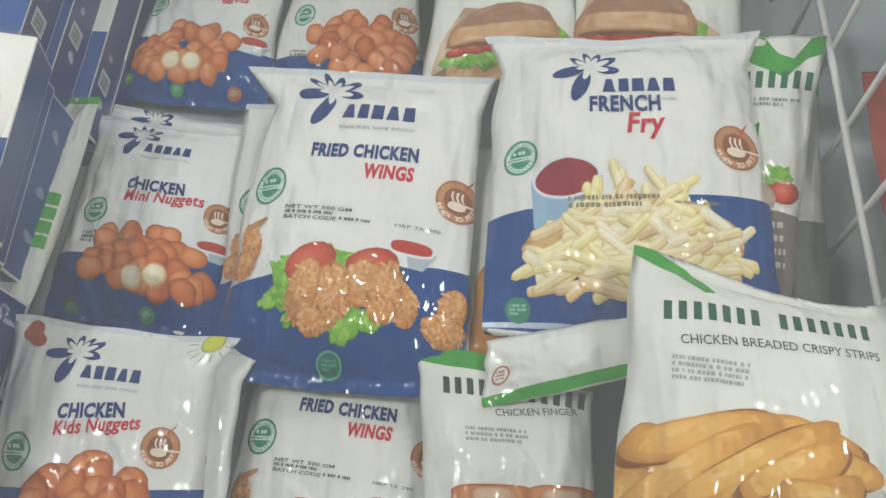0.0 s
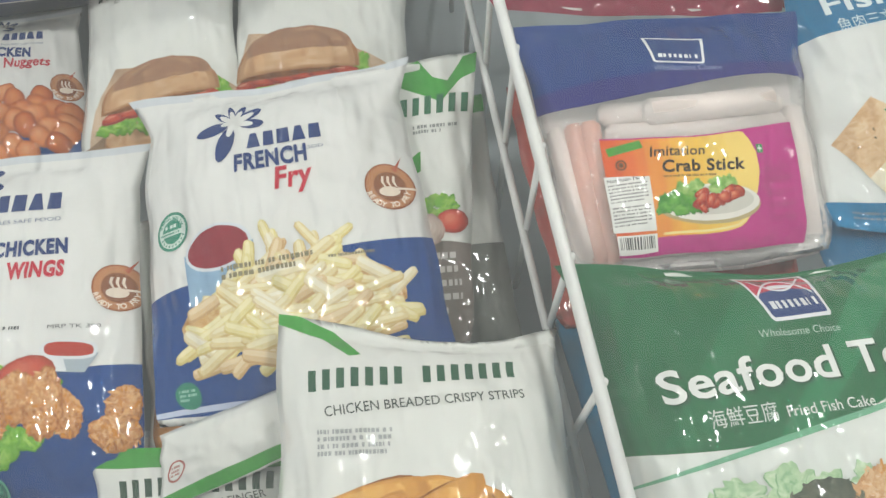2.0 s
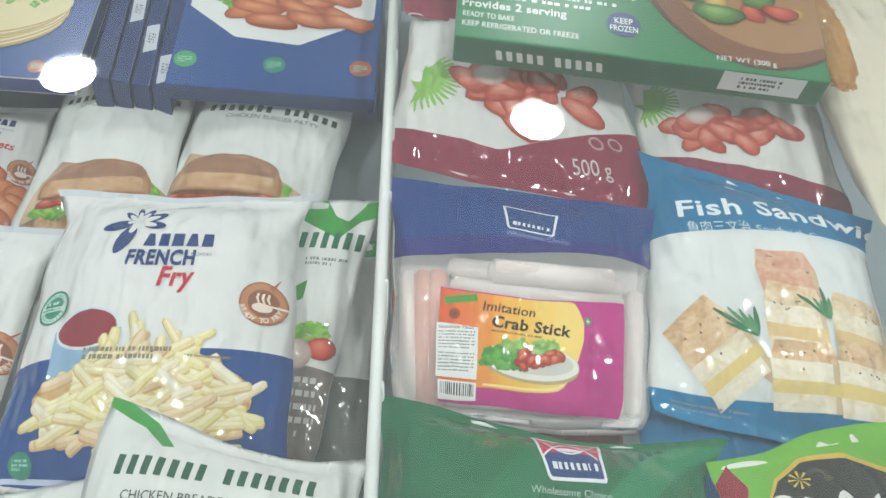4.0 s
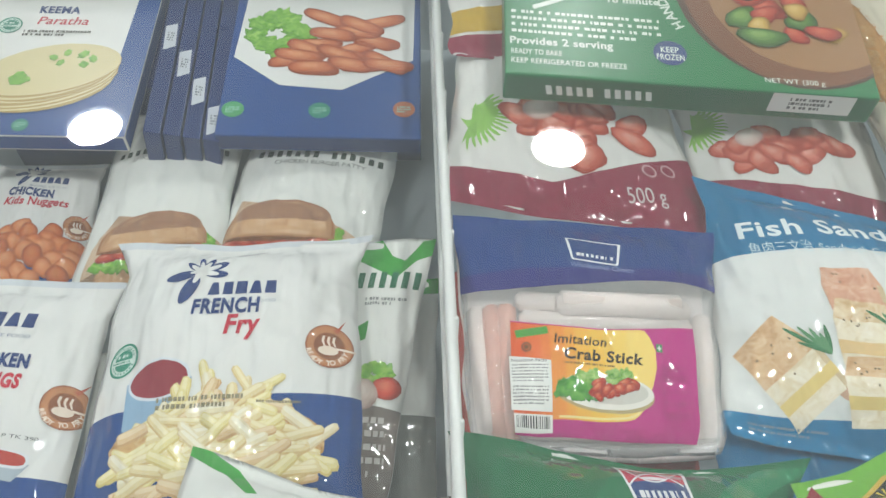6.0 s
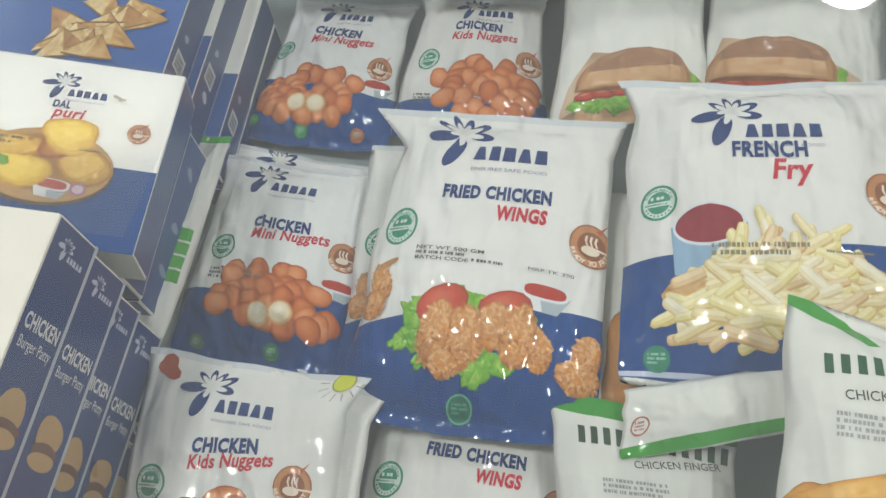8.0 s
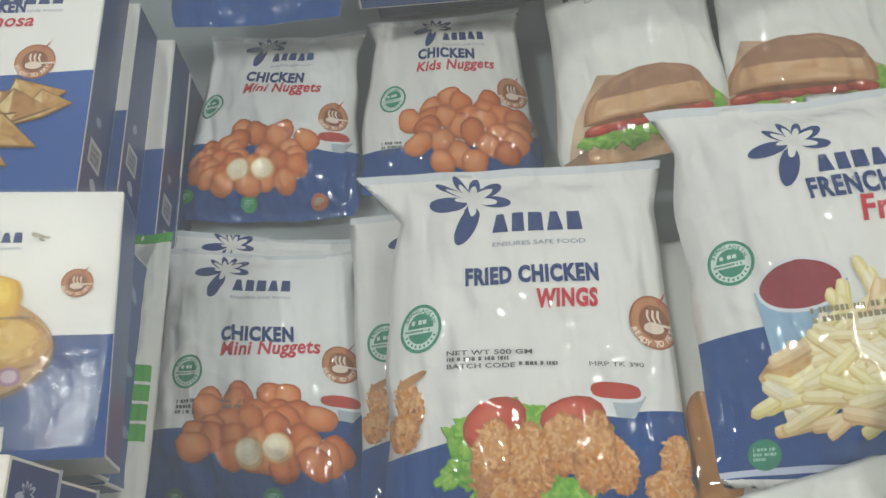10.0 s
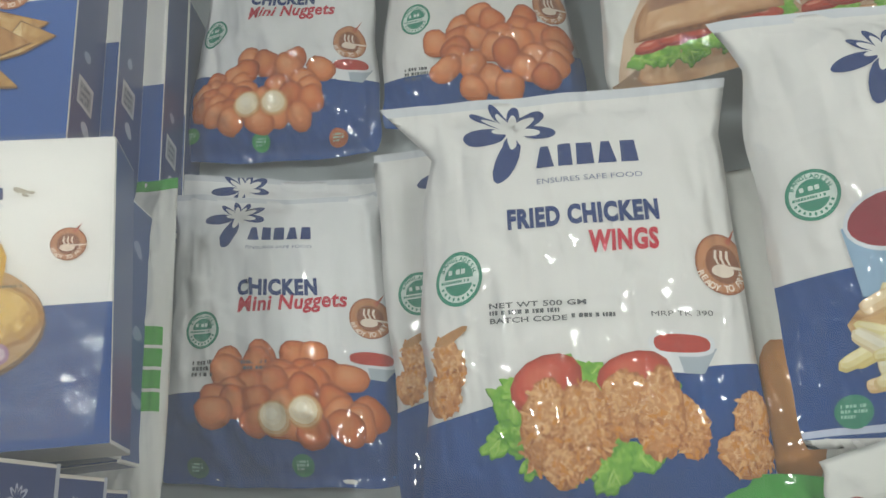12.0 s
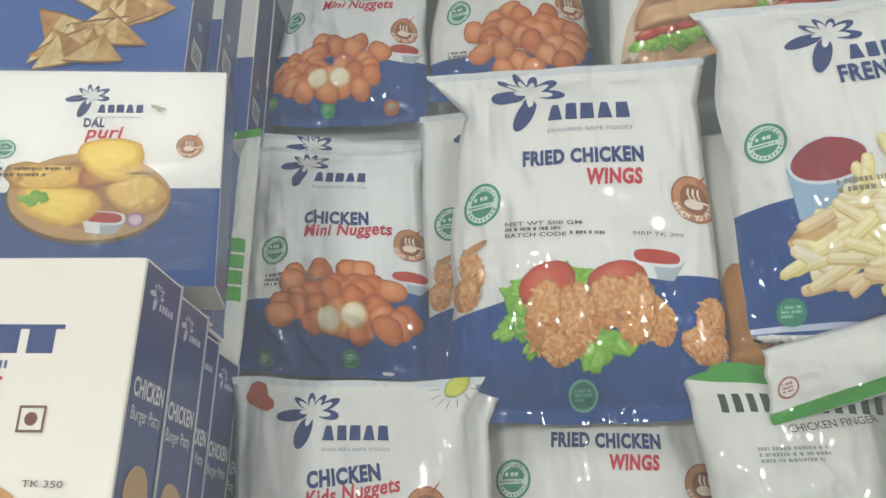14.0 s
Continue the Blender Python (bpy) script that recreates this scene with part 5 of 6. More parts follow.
def fish():
    ob, p = bag("fish", "fish_sandwich_bag", "blue and white fish sandwich bag with a bread picture", "food bag", "dfe2e0", 0.03, 0.0018, seed=8.8)
    A = p.s.aspect
    band = lambda x: .43 - .235 * x
    p.panel(lambda x: 0.0, band, p.ink("17709e"), "blue_panel", "bright blue upper field")
    p.panel(lambda x: A - .10 - .10 * x + .03 * math.sin(4 * x), A, p.ink("1c78a8"), "blue_foot", "bright blue lower edge")
    p.text("Fish Sandwich", .12, .325, .085, p.ink("e2ecf0"), 1.05, .02, .05, -.22)
    p.text("\u9b5a\u8089\u4e09\u6587\u6cbb", .16, .395, .045, p.ink("d0e2ea"), .27, 0, 0, -.20)
    p.text("Sandwich Croquette", .45, .335, .034, p.ink("d0e2ea"), .5, 0, 0, -.2)
    p.done("product_name", "white product name")
    bread, shade, layer = p.ink("eadfc6", tones=("ddcba6", "eadfc6", "f2ead8"), grain=90.), p.ink("cdb894", fine=.12), p.ink("ddbf8a", fine=.15)
    tops = {"pink": p.ink("d9a98e", tones=("c98e70", "d9a98e", "e6c4ac"), grain=110.), "cream": p.ink("e2cba6", tones=("cfae80", "e2cba6", "eedfc2"), grain=110.), "toast": p.ink("dcb990", tones=("c69a6c", "dcb990", "e8d0ac"), grain=110.)}
    yellow = p.ink("e0c880", fine=.1)
    rnd = random.Random(4)
    speck = p.ink("6a5a3c")
    p.blob(.60, .90, .20, .07, p.ink("c9a48c", fine=.1), -.1, 0, .05, 22)
    for k, (x, y, w, h, r, lean, kind, mid) in enumerate(((.625, .555, .11, .09, -.2, .0, "pink", layer), (.86, .66, .11, .10, -.1, .1, "cream", layer), (.63, .695, .105, .10, -.08, .02, "cream", layer), (.86, .83, .11, .10, -.1, .05, "toast", yellow), (.415, .85, .115, .085, -.75, -.15, "toast", yellow), (.65, .86, .115, .085, -.12, .02, "toast", yellow))):
        x, y, w, h = .60 + 1.22 * (x - .66), .755 + 1.22 * (y - .72), 1.2 * w, 1.2 * h
        c, e = math.cos(r), math.sin(r)
        f = lambda a, b: (x + w * a * c - h * b * e, y + w * a * e + h * b * c)
        deep = 1.75 if r < -.5 else .75
        p.poly([f(-1, -.7), f(-.98, 1), f(.9, 1), f(1, -.7)][::1], tops["pink"] if kind == "pink" else bread, k * 1.2)
        p.poly([f(.8, -.7), f(.74, 1), f(.9, 1), f(1, -.7)], shade, k * 1.2 + .2)
        p.poly([f(-.99, -.02), f(-.98, .42), f(.95, .42), f(.97, -.02)], tops["pink"] if kind == "pink" else mid, k * 1.2 + .4)
        p.poly([f(-1, -.7), f(1, -.7), f(.85 + lean, -.7 - deep), f(-.8 + lean, -.65 - deep)][::-1], tops[kind], k * 1.2 + .3)
        for n in range(7):
            p.blob(*f(rnd.uniform(-.7, .8), rnd.uniform(-.7 - deep * .7, -.4)), .006, .004, speck, rnd.uniform(0, 3), k * 1.2 + .7, .2, 6)
    p.done("food_picture", "picture of cut sandwich blocks")
    g = [p.ink("3f7a50", fine=.2), p.ink("5a9064", fine=.2)]
    for x, y, leaves in ((.50, .755, ((-2.70, .10), (-2.45, .075), (-2.9, .065), (-2.2, .06), (-1.65, .06), (-1.95, .045))), (.745, .64, ((-2.65, .075), (-2.3, .05), (-1.75, .07), (-1.5, .05), (-2.0, .04)))):
        x, y = .60 + 1.22 * (x - .66), .755 + 1.22 * (y - .72)
        for k, (a, l) in enumerate(leaves):
            p.blob(x + l * math.cos(a), y + l * math.sin(a), l, .0095, g[k % 2], a, 9 + k * .3, .04, 12)
    p.done("herb_picture", "picture of rosemary sprigs")
    p.bars(.08, 1.07, .30, 2, .018, p.ink("8a96a0"), 0, .4, 3, -.02)
    p.done("small_print", "grey lines of small print")


def red_bag(key, label, seed, mar, words=True):
    ob, p = bag(key, "crab_bag", label, "food bag", "dfdeda", 0.03, 0.0018, group="crab bags", seed=seed)
    A = p.s.aspect
    p.panel(mar, A, p.ink("8e3048", fine=.06), "maroon_panel", "maroon lower field")
    return ob, p


def crab_claws(p, x, y, rx, ry, seed, leaf):
    random.seed(seed)
    g = p.ink("8fc25a", fine=.2)
    for k in range(16):
        a = -.9 + .16 * k
        for m in range(3):
            p.blob(leaf[0] + .03 + (.05 + .05 * m) * math.cos(a), leaf[1] + .03 + (.04 + .04 * m) * math.sin(a), .045, .007, g, a + (-.5, .4, 0)[m], k * .2, .15, 9)
    p.done("leaf_picture", "picture of pale green dill")
    rnd = random.Random(seed)
    inks = [p.ink("a43c2c", fine=.15), p.ink("cc6450", tones=("b24a38", "cc6450", "de8a76"), grain=90.), p.ink("e09a88", fine=.1)]
    for k in range(22):
        a, r = rnd.uniform(0, 6.28), math.sqrt(rnd.random())
        random.seed(seed + k)
        p.food(x + rx * r * math.cos(a), y + ry * r * math.sin(a), .075 * rnd.uniform(.8, 1.3), .055, inks, rnd.uniform(-1, 1), k * 1.0, .1, 14)
    p.food(x - rx * .55, y - ry * .6, .08, .055, [p.ink("c9a096"), p.ink("dcc6bd"), p.ink("e8dad2")], -.3, 24, .06)
    p.done("food_picture", "picture of red crab claws")


tofu()
crab()
fish()
ob, p = red_bag("red_a", "white and maroon crab claw bag, 500 g, laid across", 3.5, lambda x: .74 + .12 * min(x, .42) - .38 * max(0, x - .42))
crab_claws(p, .54, .54, .27, .14, 81, (.04, .47))
p.text("500 g", .70, .83, .062, p.ink("d8cfd0"), .15, .0, 0, -.1)
p.ring(.80, .69, .022, .030, p.ink("c8a0a4"))
p.ring(.88, .67, .022, .030, p.ink("c8a0a4"))
p.done("weight_print", "white weight print and round marks")
ob, p = red_bag("red_b", "white and maroon crab claw bag partly under others", 6.4, lambda x: .66 + .1 * x)
crab_claws(p, .48, .50, .32, .11, 91, (.0, .30))
ob, p = red_bag("red_c", "maroon crab bag behind the green box", 1.7, lambda x: 1.0)
p.text("Crab", .0, 1.205, .085, p.ink("d8cfd0"), .26, .0, 0, .0)
p.done("product_name", "white product name")
p.rect(0, .80, .3, .98, p.ink("c9a63a", fine=.2))
p.done("food_picture", "strip of a yellow picture")


def veggie():
    ob, p = bag("veggie", "veggie_burger_bag", "green, brown and white veggie burger bag", "food bag", "dfe2d8", 0.03, 0.0016, seed=4.2)
    A = p.s.aspect
    p.panel(lambda x: .0, lambda x: .62 - .35 * x, p.ink("6fae3a", fine=.06), "green_panel", "leaf green field")
    p.poly([(.0, .08), (.0, .30), (.05, .19), (.09, .10), (.06, .02)], p.ink("8a2030"))
    p.done("red_corner", "dark red printed corner")
    p.poly([(.04, .315), (.10, .19), (.18, .085), (.28, .045), (.44, .05), (.62, .12), (.67, .25), (.45, .24), (.22, .265)], p.ink("cfae4a"))
    p.poly([(.05, .295), (.105, .195), (.185, .095), (.285, .057), (.435, .062), (.605, .13), (.65, .236), (.45, .226), (.22, .25)], p.ink("2a2c2a"), .5)
    p.done("black_field", "black field with a yellow rim")
    w = p.ink("e6e6e0")
    for k in range(26):
        f0, f1 = k / 26, (k + 1) / 26
        g = lambda f: (.15 + .34 * f, .205 - .02 * f + .032 * math.sin(f * 17) * (1 if f < .85 else .4))
        (xa, ya), (xb, yb) = g(f0), g(f1)
        p.poly([(xa, ya - .011), (xa, ya + .011), (xb, yb + .011), (xb, yb - .011)], w)
    p.ring(.17, .185, .028, .045, w, .3, 16, 60, 320)
    for k in range(8):
        a = k * math.pi / 4
        p.poly([(.25, .105), (.25 + .035 * math.cos(a), .105 + .028 * math.sin(a)), (.25 + .035 * math.cos(a + .25), .105 + .028 * math.sin(a + .25))], p.ink("d8bf4a"), .3)
    p.done("maker_mark", "white rounded mark with a yellow star")
    p.poly([(.15, .32), (.62, .28), (.9, .42), (.9, .55), (.20, .50)], p.ink("6a3a2c", fine=.1))
    p.done("brown_field", "brown printed field")
    for words, x, y, wd in (("Veggie", -.045, .47, .22), ("Burger", -.04, .575, .30), ("Patty", .0, .68, .16)):
        p.text(words, x, y, .075, p.ink("3f8a62"), wd, .075, .2, -.30)
        p.text(words, x, y, .075, p.ink("e6ebdc"), wd, .012, .2, -.30, 1.0)
    p.done("product_name", "white rounded product name with a green edge")
    random.seed(4)
    p.blob(.62, .75, .32, .17, p.ink("cf9a5a", fine=.12), 0, 0, .02, 24)
    p.lettuce(.62, .88, .3, .04, 12, .06, 71, 1)
    p.done("food_picture", "picture of a burger bun and lettuce")


veggie()
ob, p = bag("crab_under", "crab_stick_pack", "pink and red pack under the crab stick pack", "food pack", "a8483f", 0.02, 0.002, seed=1.9)
ob, p = bag("blue_under", "frozen_food_bag", "bright blue bag lying under the fish bag", "food bag", "1c6f9e", 0.02, 0.002, seed=5.2)
ob, p = bag("teal", "frozen_food_bag", "teal blue bag end pressed against the wire divider", "food bag", "1c6f94", 0.02, 0.002, seed=1.2)
p.rect(.70, 2.2, 1.0, 3.6, p.ink("dfe2e0"))
p.bars(.75, 2.5, .2, 6, .12, p.ink("5a5f60"), .5)
p.done("white_label", "white label with dark lines")
ob, p = bag("edge_white", "frozen_food_bag", "off-white bag lying along the freezer side", "food bag", "d8d0bc", 0.02, 0.002, seed=9.1)
p.crumbed(.12, .9, .10, .5, .05, 95, 0, ("8a5a2a", "b98a50", "d0a870"))
p.text("5", .10, .12, .10, p.ink("3a3a3a"), None, .01)
p.done("food_picture", "edge of a bread picture")
ob, p = bag("rice", "frozen_food_bag", "white and blue bag with a pale vegetable picture", "food bag", seed=2.6)
p.panel(lambda x: .55 + .5 * x if x < .7 else .9, p.s.aspect, p.ink(BLUE), "blue_panel", "deep blue field")
p.lettuce(.55, .5, .3, .25, 26, .07, 99)
p.done("food_picture", "picture of pale green pieces")


# -- boxes --
def box(name, label, tl, tr, bl, thick, face_ink, side_ink, bevel=0.002, group="", category="food box"):
    """A carton whose printed face has three given corners; its depth goes straight away from the face."""
    tl, tr, bl = (Vector(v) for v in (tl, tr, bl))
    br = tr + bl - tl
    n = (tr - tl).cross(tl - bl).normalized()
    bm = bmesh.new()
    top = [bm.verts.new(v) for v in (tl, bl, br, tr)]
    low = [bm.verts.new(v - n * thick) for v in (tl, bl, br, tr)]
    bm.faces.new(top)
    bm.faces.new(low[::-1])
    for i in range(4):
        f = bm.faces.new((top[i], low[i], low[(i + 1) % 4], top[(i + 1) % 4]))
        f.material_index = 1
    bmesh.ops.bevel(bm, geom=bm.edges[:], offset=bevel, segments=2, affect="EDGES", profile=0.6)
    ob = part(name, bm, [card(face_ink), card(side_ink)], None, "", False)
    tagged(ob, label, category, group)
    face = Print(Sheet(tl, tr, br, bl, 0.0), ob, card)
    right = Print(Sheet(tr, tr - n * thick, br - n * thick, br, 0.0), ob, card, 4)
    front = Print(Sheet(bl, br, br - n * thick, bl - n * thick, 0.0), ob, card, 20)
    return ob, face, right, front


def dal_puri():
    ob, p, r, f = box("dal_puri_box", "white and blue dal puri carton lying on stacked boxes", (-.470, .432, .934), (-.309, .430, .902), (-.472, .268, .930), .045, "f0f0ec", BLUE)
    A = p.s.aspect
    p.panel(lambda x: .60 - .03 * math.sin(x * 3) if x < .72 else .57, A, p.ink(BLUE), "blue_panel", "deep blue lower field")
    p.maker_mark(.44, .135, .17)
    p.text("DAL", .425, .282, .042, p.ink(INK_BLUE), .085, .04)
    p.text("puri", .435, .335, .060, p.ink(INK_RED), .155, .02, .2)
    p.done("product_name", "blue and red product name")
    p.green_stamp(.125, .39, .045)
    p.fry_badge(.865, .375, .055)
    p.blob(.485, .615, .325, .205, p.ink("6a4a26"), 0.04, 0, .0, 30)
    p.blob(.485, .605, .318, .197, p.ink("c09a64", fine=.1), 0.04, .5, .0, 30)
    p.blob(.485, .595, .27, .155, p.ink("a97f4a", fine=.1), 0.04, .8, .0, 30)
    y = [p.ink("d2a63a", fine=.2), p.ink("efd25c", tones=("dcb040", "efd25c", "f5e084"), grain=75.), p.ink("f4df7c", tones=("ecca50", "f4df7c", "f8eaa4"), grain=80.)]
    z = [p.ink("a8762a", fine=.3), p.ink("e2ba58", tones=("b88434", "e2ba58", "f0d684"), grain=120.), p.ink("e8c868", tones=("c8963c", "e8c868", "f2dc94"), grain=110.)]
    for k, (x, yy, a, b, q, w) in enumerate(((.31, .525, .15, .085, .05, z), (.66, .585, .13, .115, .55, z), (.52, .515, .10, .05, .1, [p.ink("9a5a2a", fine=.2), p.ink("b87838", tones=("9a4a24", "b87838", "d0a050"), grain=150.), p.ink("c89048", fine=.2)]), (.56, .435, .15, .088, .12, y), (.375, .645, .15, .095, .22, y))):
        random.seed(k + 3)
        p.food(x, yy, a, b, w, q, 2 + k * 1.3, .13, 26, .08)
    p.lettuce(.27, .615, .035, .018, 4, .025, 14, 10)
    p.blob(.675, .715, .038, .034, p.ink("a8789a"), 0, 12, .02, 16)
    p.blob(.675, .715, .026, .023, p.ink("d8c2d0"), 0, 12.5, .02, 16)
    p.done("food_picture", "picture of yellow puri on a round wooden plate")
    p.dip(.55, .715, .085)
    p.bars(.10, .475, .30, 2, .028, p.ink("5a5640"), 0, .5, 5)
    p.bars(.62, .50, .14, 1, .018, p.ink("6a6244"), 0, .5, 6)
    p.done("batch_print", "dark printed batch lines")
    p.rect(.33, .885, .68, .965, p.ink("e0e0dc"))
    for k in range(3):
        p.ring(.39 + .115 * k, .925, .016, .03, p.ink("6a6e70"), .5)
    p.done("mark_strip", "white strip with grey round marks")
    random.seed(14)
    for x, y, a in ((.715, .188, .022), (.745, .196, .014), (.73, .205, .012)):
        p.blob(x, y, a, a * .45, p.ink("b3ab98", fine=.4), .2, 0, .2, 14)
    p.done("stain", "small brown smudge")
    bm = bmesh.new()
    n = 26

    def tent(u, v):
        """The film lies on the carton, and lifts off in a curve towards its lower right."""
        w, far = min(max(0.0, v - .42), .08), max(0.0, v - .50)
        curve = .2125 * w ** 2 + .034 * far + .0215 * far ** 2
        return .002 + .0005 * noise.noise((u * 4, v * 4, 3.0)) + curve * min(1.0, max(0.0, (u - .40) / .3)) + .006 * max(0.0, u - .5)
    grid = {(a, b): bm.verts.new(p.s.at(a / n, b / n * A, tent(a / n, b / n))) for a in range(n + 1) for b in range(n + 1)}
    for a in range(n):
        for b in range(n):
            bm.faces.new((grid[a, b], grid[a, b + 1], grid[a + 1, b + 1], grid[a + 1, b]))
    wrap = part("shrink_film", bm, clear("box_wrap", 0.04, 3.0, (.98, .98, .98), 0.08, 0.02), ob, "clear crinkled shrink film")
    wrap.visible_shadow = False
    f.rect(.0, .0, 1.0, .9, f.ink("d6d2c6"))
    f.done("end_flap", "plain pale carton flap")
    for right, z in ((-.346, .852), (-.350, .802), (-.398, .753)):
        ob, p, r, f = box("dal_puri_box", "white and blue carton with a deep blue side under another", (-.52, .452, z), (right, .450, z), (-.522, .276, z - .002), .0485, "f0f0ec", BLUE, group="dal puri boxes")
        p.panel(lambda x: .60, p.s.aspect, p.ink(BLUE), "blue_panel", "deep blue lower field")
        for y in (.7, 1.9, 2.8):
            r.blob(.5, y, .16, .10, r.ink("7f8fb8"), .3, 0, .15, 10)
        r.done("side_print", "small pale side print")


def patty_boxes():
    for k in range(6):
        dx, dz = -.008 * k + (.004 if k % 2 else 0), -.0535 * k
        ob, p, r, f = box("burger_patty_box", "white carton of burger patties with a blue side, stacked", (-.512 + dx, .268, .990 + dz), (-.316 + dx, .250, .984 + dz), (-.530 + dx, .062, .978 + dz), .052, "ece8de", "17397c", group="burger patty boxes")
        q = r.ink("d6d9e6")
        r.maker_mark(.38, .30, .34, "c3cae0")
        r.text("CHICKEN", .12, 1.42, .20, q, .76, .03)
        r.text("Burger Patty", .14, 1.66, .15, q, .72, .0)
        r.done("side_name", "white side lettering")
        random.seed(k)
        r.blob(.5, 2.35, .30, .26, r.ink("c9a06a", fine=.1), 0, 0, .05, 16)
        r.blob(.5, 2.55, .32, .10, r.ink("6a3a24"), 0, .5, .05, 16)
        r.blob(.5, 2.68, .30, .12, r.ink("c9a06a", fine=.1), 0, 1, .05, 16)
        r.done("side_picture", "small burger picture")
        r.rect(.93, .0, 1.0, r.s.aspect, r.ink("c3c8d4"))
        r.done("edge_line", "pale edge line")
        if k:
            continue
        b = p.ink("1f3a7a")
        for i in range(4):
            p.rect(.40 + .10 * i, .205, .475 + .10 * i, .275, b)
        p.rect(.38, .195, .80, .208, b, .4)
        p.done("maker_blocks", "dark blue plain blocks under a bar")
        p.bars(.45, .295, .34, 1, .035, p.ink("4a5a8a"))
        p.done("small_print", "small blue print")
        p.text("\u09a8", .58, .40, .07, p.ink(INK_RED), .07, .02)
        p.text("\u09c7\u09aa\u09bf\u099f", .53, .475, .06, p.ink(INK_BLUE), .13, .02)
        p.text("Burger Patty", .44, .53, .03, p.ink("3a3a3a"), .24, 0, .3)
        p.done("product_name", "red, blue and dark product lines")
        p.rect(.715, .415, .79, .485, p.ink("6a4a3a"))
        p.rect(.722, .422, .783, .478, p.ink("e6e5de"), .5)
        p.ring(.752, .45, 0, .018, p.ink("6a2a1a"), 1)
        p.done("square_mark", "small brown square mark")
        random.seed(5)
        p.blob(.58, .70, .19, .10, p.ink("c98f4a", fine=.15), 0, 0, .02, 22)
        p.blob(.56, .68, .12, .05, p.ink("d8a868", fine=.15), 0, .5, .02, 22)
        p.lettuce(.70, .78, .12, .03, 7, .045, 18, 1)
        p.done("food_picture", "picture of a burger with lettuce")
        p.bars(.60, .605, .12, 1, .018, p.ink("4a4640"))
        p.text("TK 350", .76, .622, .018, p.ink("4a4640"), .11, 0)
        p.done("batch_print", "dark printed price")


def samosa_boxes():
    for k, (right, side) in enumerate(((-.356, 3.16), (-.350, 2.65), (-.337, 3.05), (-.339, 3.6))):
        z = .862 - .0495 * k
        ob, p, r, f = box("samosa_box", "white and blue carton with pastry picture, stacked", (-.56, .690, z), (right, .675, z - .010), (-.575, .470, z - .012), .0485, "f0f0ec", "14367a", group="samosa boxes")
        r.poly([(.22, side), (.20, side + .42), (.66, side + .48), (.68, side + .05)], r.ink("c9ccd0"))
        r.poly([(.27, side + .07), (.25, side + .38), (.61, side + .42), (.63, side + .11)], r.ink("9aa0a8"), .5)
        r.bars(.30, side + .12, .28, 3, .1, r.ink("5a6270"), 1, .5)
        r.blob(.42, side - .35, .10, .09, r.ink("8f9cc0"), 0, 0, .1, 10)
        r.blob(.50, side + .72, .14, .10, r.ink("b9c0d2"), .4, 0, .1, 10)
        r.done("side_label", "small pale printed label")
        p.panel(lambda x: .55 - .05 * x, p.s.aspect, p.ink("2456a0"), "blue_panel", "bright blue lower field")
        if k:
            continue
        p.maker_mark(.56, .10, .22)
        p.text("CHICKEN", .47, .235, .050, p.ink(INK_BLUE), .24, .05)
        p.text("Samosa", .50, .300, .058, p.ink(INK_RED), .25, .02, .2)
        p.done("product_name", "blue and red product name")
        p.fry_badge(.78, .46, .075)
        edge = p.ink("7c5426", fine=.2)
        sides = [p.ink(c[1], tones=c, grain=70.) for c in (("9a6c34", "bf9250", "d4b078"), ("b08a50", "d2b47c", "e4d0a0"), ("8a5a2a", "ae7c42", "c69a62"), ("c0a060", "dec890", "eadcb0"))]
        rnd = random.Random(6)
        for i in range(17):
            x, y = .64 + rnd.uniform(-.22, .20), .60 + .25 * i / 16 + rnd.uniform(-.03, .03)
            a, z = rnd.uniform(-.6, .6) + (math.pi if rnd.random() < .3 else 0), rnd.uniform(.10, .145)
            c, e = math.cos(a), math.sin(a)
            f = lambda u, v: (x + z * (u * c - v * e), y + z * (u * e + v * c))
            tip = (rnd.uniform(-.3, .3), rnd.uniform(-.75, -.5))
            foot = (rnd.uniform(-.2, .2), rnd.uniform(.12, .3))
            p.poly([f(-1.04, .36), f(foot[0], foot[1] + .24), f(1.04, .32), f(tip[0], tip[1] - .06)], edge, i * 1.0)
            p.poly([f(-1, .30), f(foot[0], foot[1] + .16), f(*tip)], sides[rnd.choice((1, 3, 1))], i * 1.0 + .3)
            p.poly([f(foot[0], foot[1] + .16), f(1, .27), f(*tip)], sides[rnd.choice((0, 2))], i * 1.0 + .3)
        p.done("food_picture", "picture of golden triangular pastries")


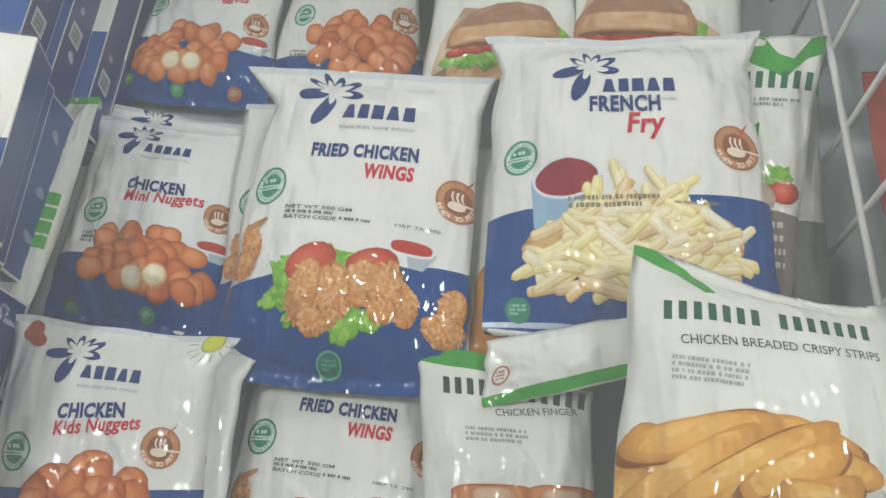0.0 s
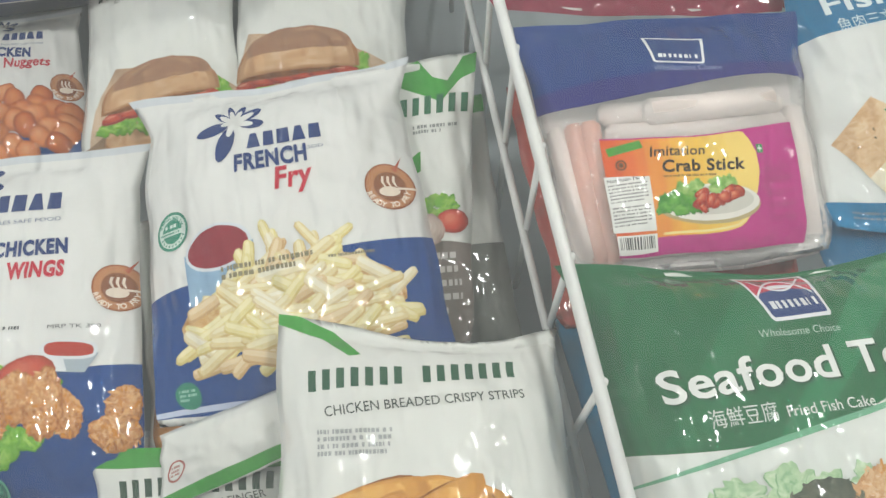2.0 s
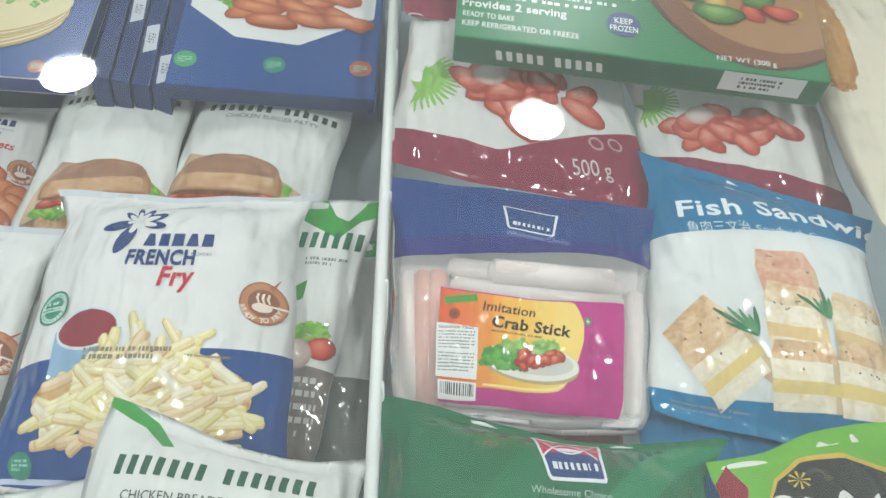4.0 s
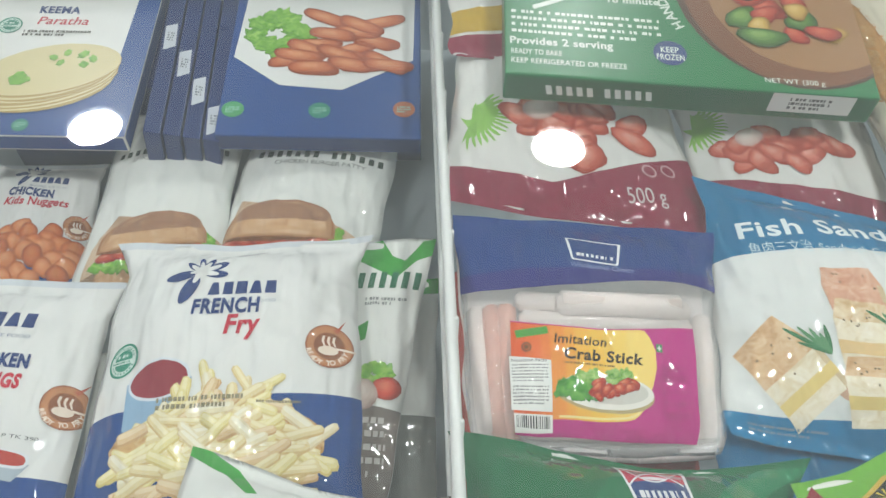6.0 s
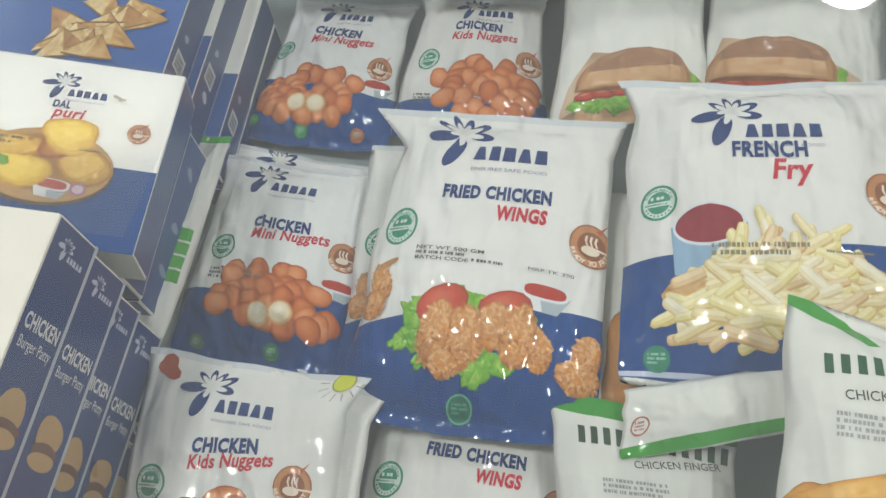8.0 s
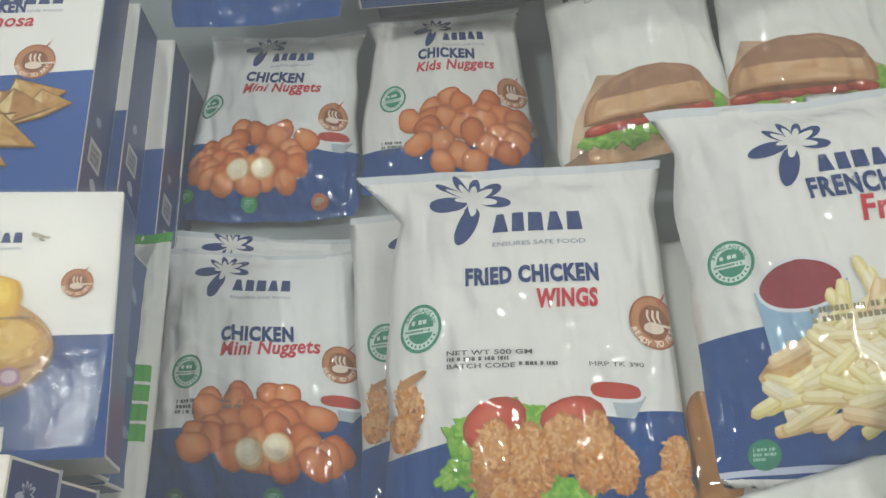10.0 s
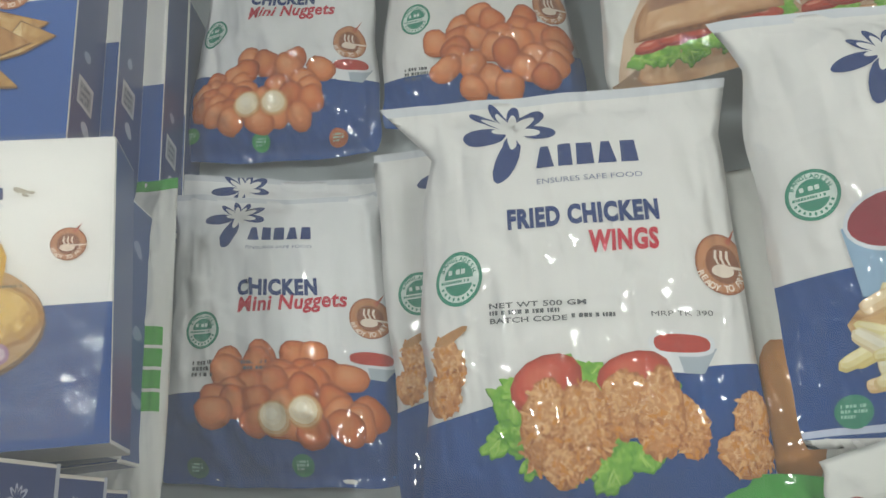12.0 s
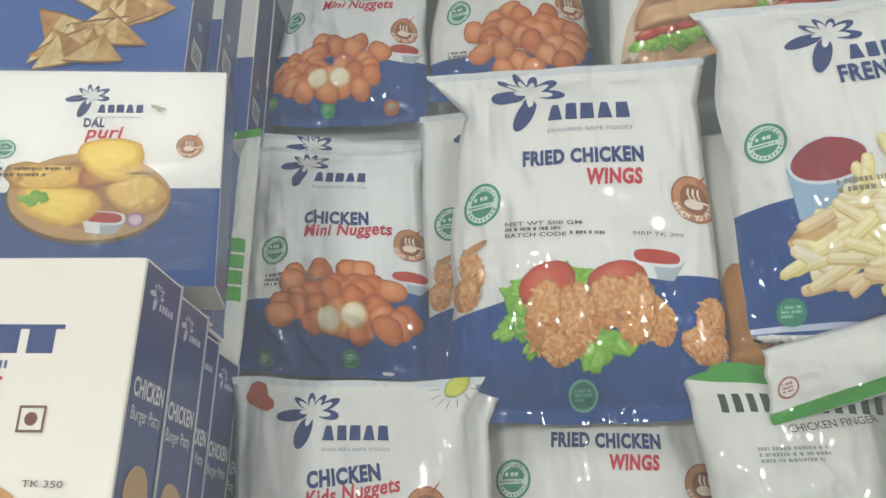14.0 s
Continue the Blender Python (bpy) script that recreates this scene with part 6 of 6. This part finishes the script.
def back_boxes():
    ob, p, r, f = box("paratha_box", "white and blue keema paratha carton in the back row", (-.160, .900, .836), (.030, .892, .836), (-.165, .640, .822), .022, "e6e6e2", BLUE)
    A = p.s.aspect
    p.panel(lambda x: 1.02 - .10 * x, A, p.ink(BLUE), "blue_panel", "deep blue lower field")
    p.panel(lambda x: .0 if x > .86 else A - .001, A, p.ink(BLUE), "blue_edge", "deep blue side strip")
    p.text("KEEMA", .30, .385, .062, p.ink(INK_BLUE), .24, .04)
    p.text("Paratha", .31, .485, .07, p.ink(INK_RED), .30, .01, .2)
    p.done("product_name", "blue and red product name")
    p.green_stamp(.16, .50, .07)
    p.bars(.25, .54, .4, 2, .03, p.ink("5a5a50"))
    p.done("batch_print", "dark printed batch lines")
    bread = [p.ink("b59a5c", fine=.1), p.ink("dccf9e", fine=.12), p.ink("e8e0bc", fine=.1)]
    for k in range(5):
        p.blob(.48, .99 - .028 * k, .40, .20, bread[0], -.30, k, .02, 26)
        p.blob(.48, .98 - .028 * k, .395, .195, bread[1], -.30, k + .4, .02, 26)
    p.lettuce(.33, .95, .04, .03, 5, .035, 15, 7)
    p.lettuce(.60, .78, .12, .05, 6, .03, 16, 7)
    p.done("food_picture", "picture of a stack of flat bread")
    for x, y, c in ((.43, 1.30, "2f8a70"), (.80, 1.29, "b0623c")):
        p.ring(x, y, 0, .045, p.ink(c))
        p.bars(x - .03, y - .02, .06, 3, .014, p.ink("9fd0bd"), .6)
        p.done("round_mark", "small green round mark")
    for k in range(4):
        x = .040 + .019 * k
        ob, p, r, f = box("upright_box", "dark blue carton standing on edge with a pale side label", (x, .870, .838 - .004 * k), (x + .0175, .868, .836 - .004 * k), (x + .004, .634, .828 - .004 * k), .16, "0c2c66", "14306c", .0015, "upright boxes")
        y = 4.2 + 2.2 * k
        p.poly([(.1, y), (.2, y + 2.2), (.9, y + 1.7), (.8, y - .4)], p.ink("c9ced6"))
        p.bars(.3, y + .5, .4, 4, .22, p.ink("6a727c"), .5)
        p.done("side_label", "small pale label")
    ob, p, r, f = box("sausage_box", "blue and white carton with a sausage picture", (.118, .880, .834), (.328, .878, .826), (.114, .634, .822), .022, BLUE, "0c2c66")
    random.seed(7)
    p.poly([(.06, .0), (.03, .62), (.28, .82), (.60, .845), (.96, .61), (.97, .0)], p.ink("e2e3e0"))
    p.done("white_field", "white printed field")
    p.lettuce(.24, .42, .12, .14, 14, .07, 27)
    s = [p.ink("96401f", fine=.1), p.ink("c26a40", fine=.12), p.ink("da9468", fine=.1)]
    rnd = random.Random(3)
    for k in range(20):
        random.seed(k + 90)
        p.food(.58 + rnd.uniform(-.25, .27), .50 + rnd.uniform(-.22, .20), .13, .048, s, rnd.uniform(-.5, .6), 5 + k, .04, 16, .3)
    p.done("food_picture", "picture of small browned sausages")
    for x, y, c in ((.07, 1.0, "3f9a5c"), (.495, .995, "2f8a70"), (.915, .975, "b0623c")):
        p.ring(x, y, 0, .055, p.ink(c))
        p.bars(x - .035, y - .02, .07, 3, .016, p.ink("9fd0bd"), .6)
        p.done("round_mark", "small coloured round mark")


def lower_boxes():
    for x0, x1, y in ((-.158, .030, .735), (.118, .326, .735)):
        box("stacked_box", "dark blue carton under the back row cartons", (x0, .885, .808), (x1, .885, .808), (x0, y, .798), .13, "0d2d66", "0c2a60", group="stacked boxes")


def green_box():
    ob, p, r, f = box("ready_meal_box", "green and brown ready meal carton lying on bags", (.405, .770, 1.012), (.700, .735, 1.012), (.390, .530, .985), .030, "1f7a48", "17603a")
    A = p.s.aspect
    random.seed(6)
    p.blob(.82, .42, .33, .375, p.ink("4a2a18", fine=.1), 0, 0, .01, 34)
    p.blob(.83, .42, .32, .365, p.ink("7a4c30", fine=.15), 0, .4, .01, 34)
    p.blob(.86, .42, .28, .32, p.ink("a07850", fine=.2), 0, .8, .03, 34)
    inks = {k: [p.ink(a), p.ink(b, fine=.15), p.ink(c)] for k, a, b, c in (("g", "2c4a1c", "4f7a34", "86a85a"), ("r", "7a2018", "b03a2a", "d06a54"), ("k", "141a14", "22301f", "3f5238"), ("y", "8a6a2a", "c09a4a", "d8bc74"))}
    rnd = random.Random(9)
    for k in range(30):
        p.food(.84 + rnd.uniform(-.17, .12), .42 + rnd.uniform(-.22, .22), rnd.uniform(.03, .065), rnd.uniform(.03, .05), inks["grky"[k % 4]], rnd.uniform(0, 3), 1.5 + k, .14)
    p.done("food_picture", "picture of a vegetable dish in a brown bowl")
    w = p.ink("dfe8e0")
    p.bars(.02, .565, .42, 4, .026, w, 0, .45, 6, .02)
    p.done("small_print", "white lines of small print")
    w = p.ink("dfe8e0")
    p.text("Provides 2 serving", .015, .700, .028, w, .285, .03)
    p.text("READY TO BAKE", .018, .738, .02, w, .14, .015)
    p.text("KEEP REFRIGERATED OR FREEZE", .018, .772, .02, w, .315, .015)
    p.text("18 minute", .298, .512, .026, w, .146, .03)
    p.text("NET WT (300 g", .70, .785, .018, w, .16, .01)
    p.arc_text("HAND-CRAFTED", .82, .42, .345, .03, w, 150, 205, .0)
    p.poly([(.08, .545), (.17, .50), (.225, .475), (.215, .46), (.262, .445), (.245, .50), (.235, .487), (.175, .515), (.085, .56)], w)
    p.done("box_print", "white print on the green carton")
    p.ring(.455, .700, 0, .046, p.ink("1f3a7a"))
    w = p.ink("dfe8e0")
    p.text("KEEP", .430, .698, .022, w, .05, .02, lift=.6)
    p.text("FROZEN", .417, .726, .022, w, .076, .02, lift=.6)
    p.done("round_mark", "blue round keep-frozen mark")
    for k in range(10):
        f.rect(.12 + .028 * k + (.02 if k > 4 else 0), .035, .136 + .028 * k + (.02 if k > 4 else 0), .07, f.ink("dfe8e0"), 0, -.2)
    f.done("maker_blocks", "row of white slanted blocks")
    f.rect(.72, .004, .94, .075, f.ink("e4e4de"))
    f.bars(.77, .02, .11, 3, .016, f.ink("4a4a46"), .5)
    f.done("price_label", "white sticker with dark print")


dal_puri()
patty_boxes()
samosa_boxes()
back_boxes()
lower_boxes()
green_box()
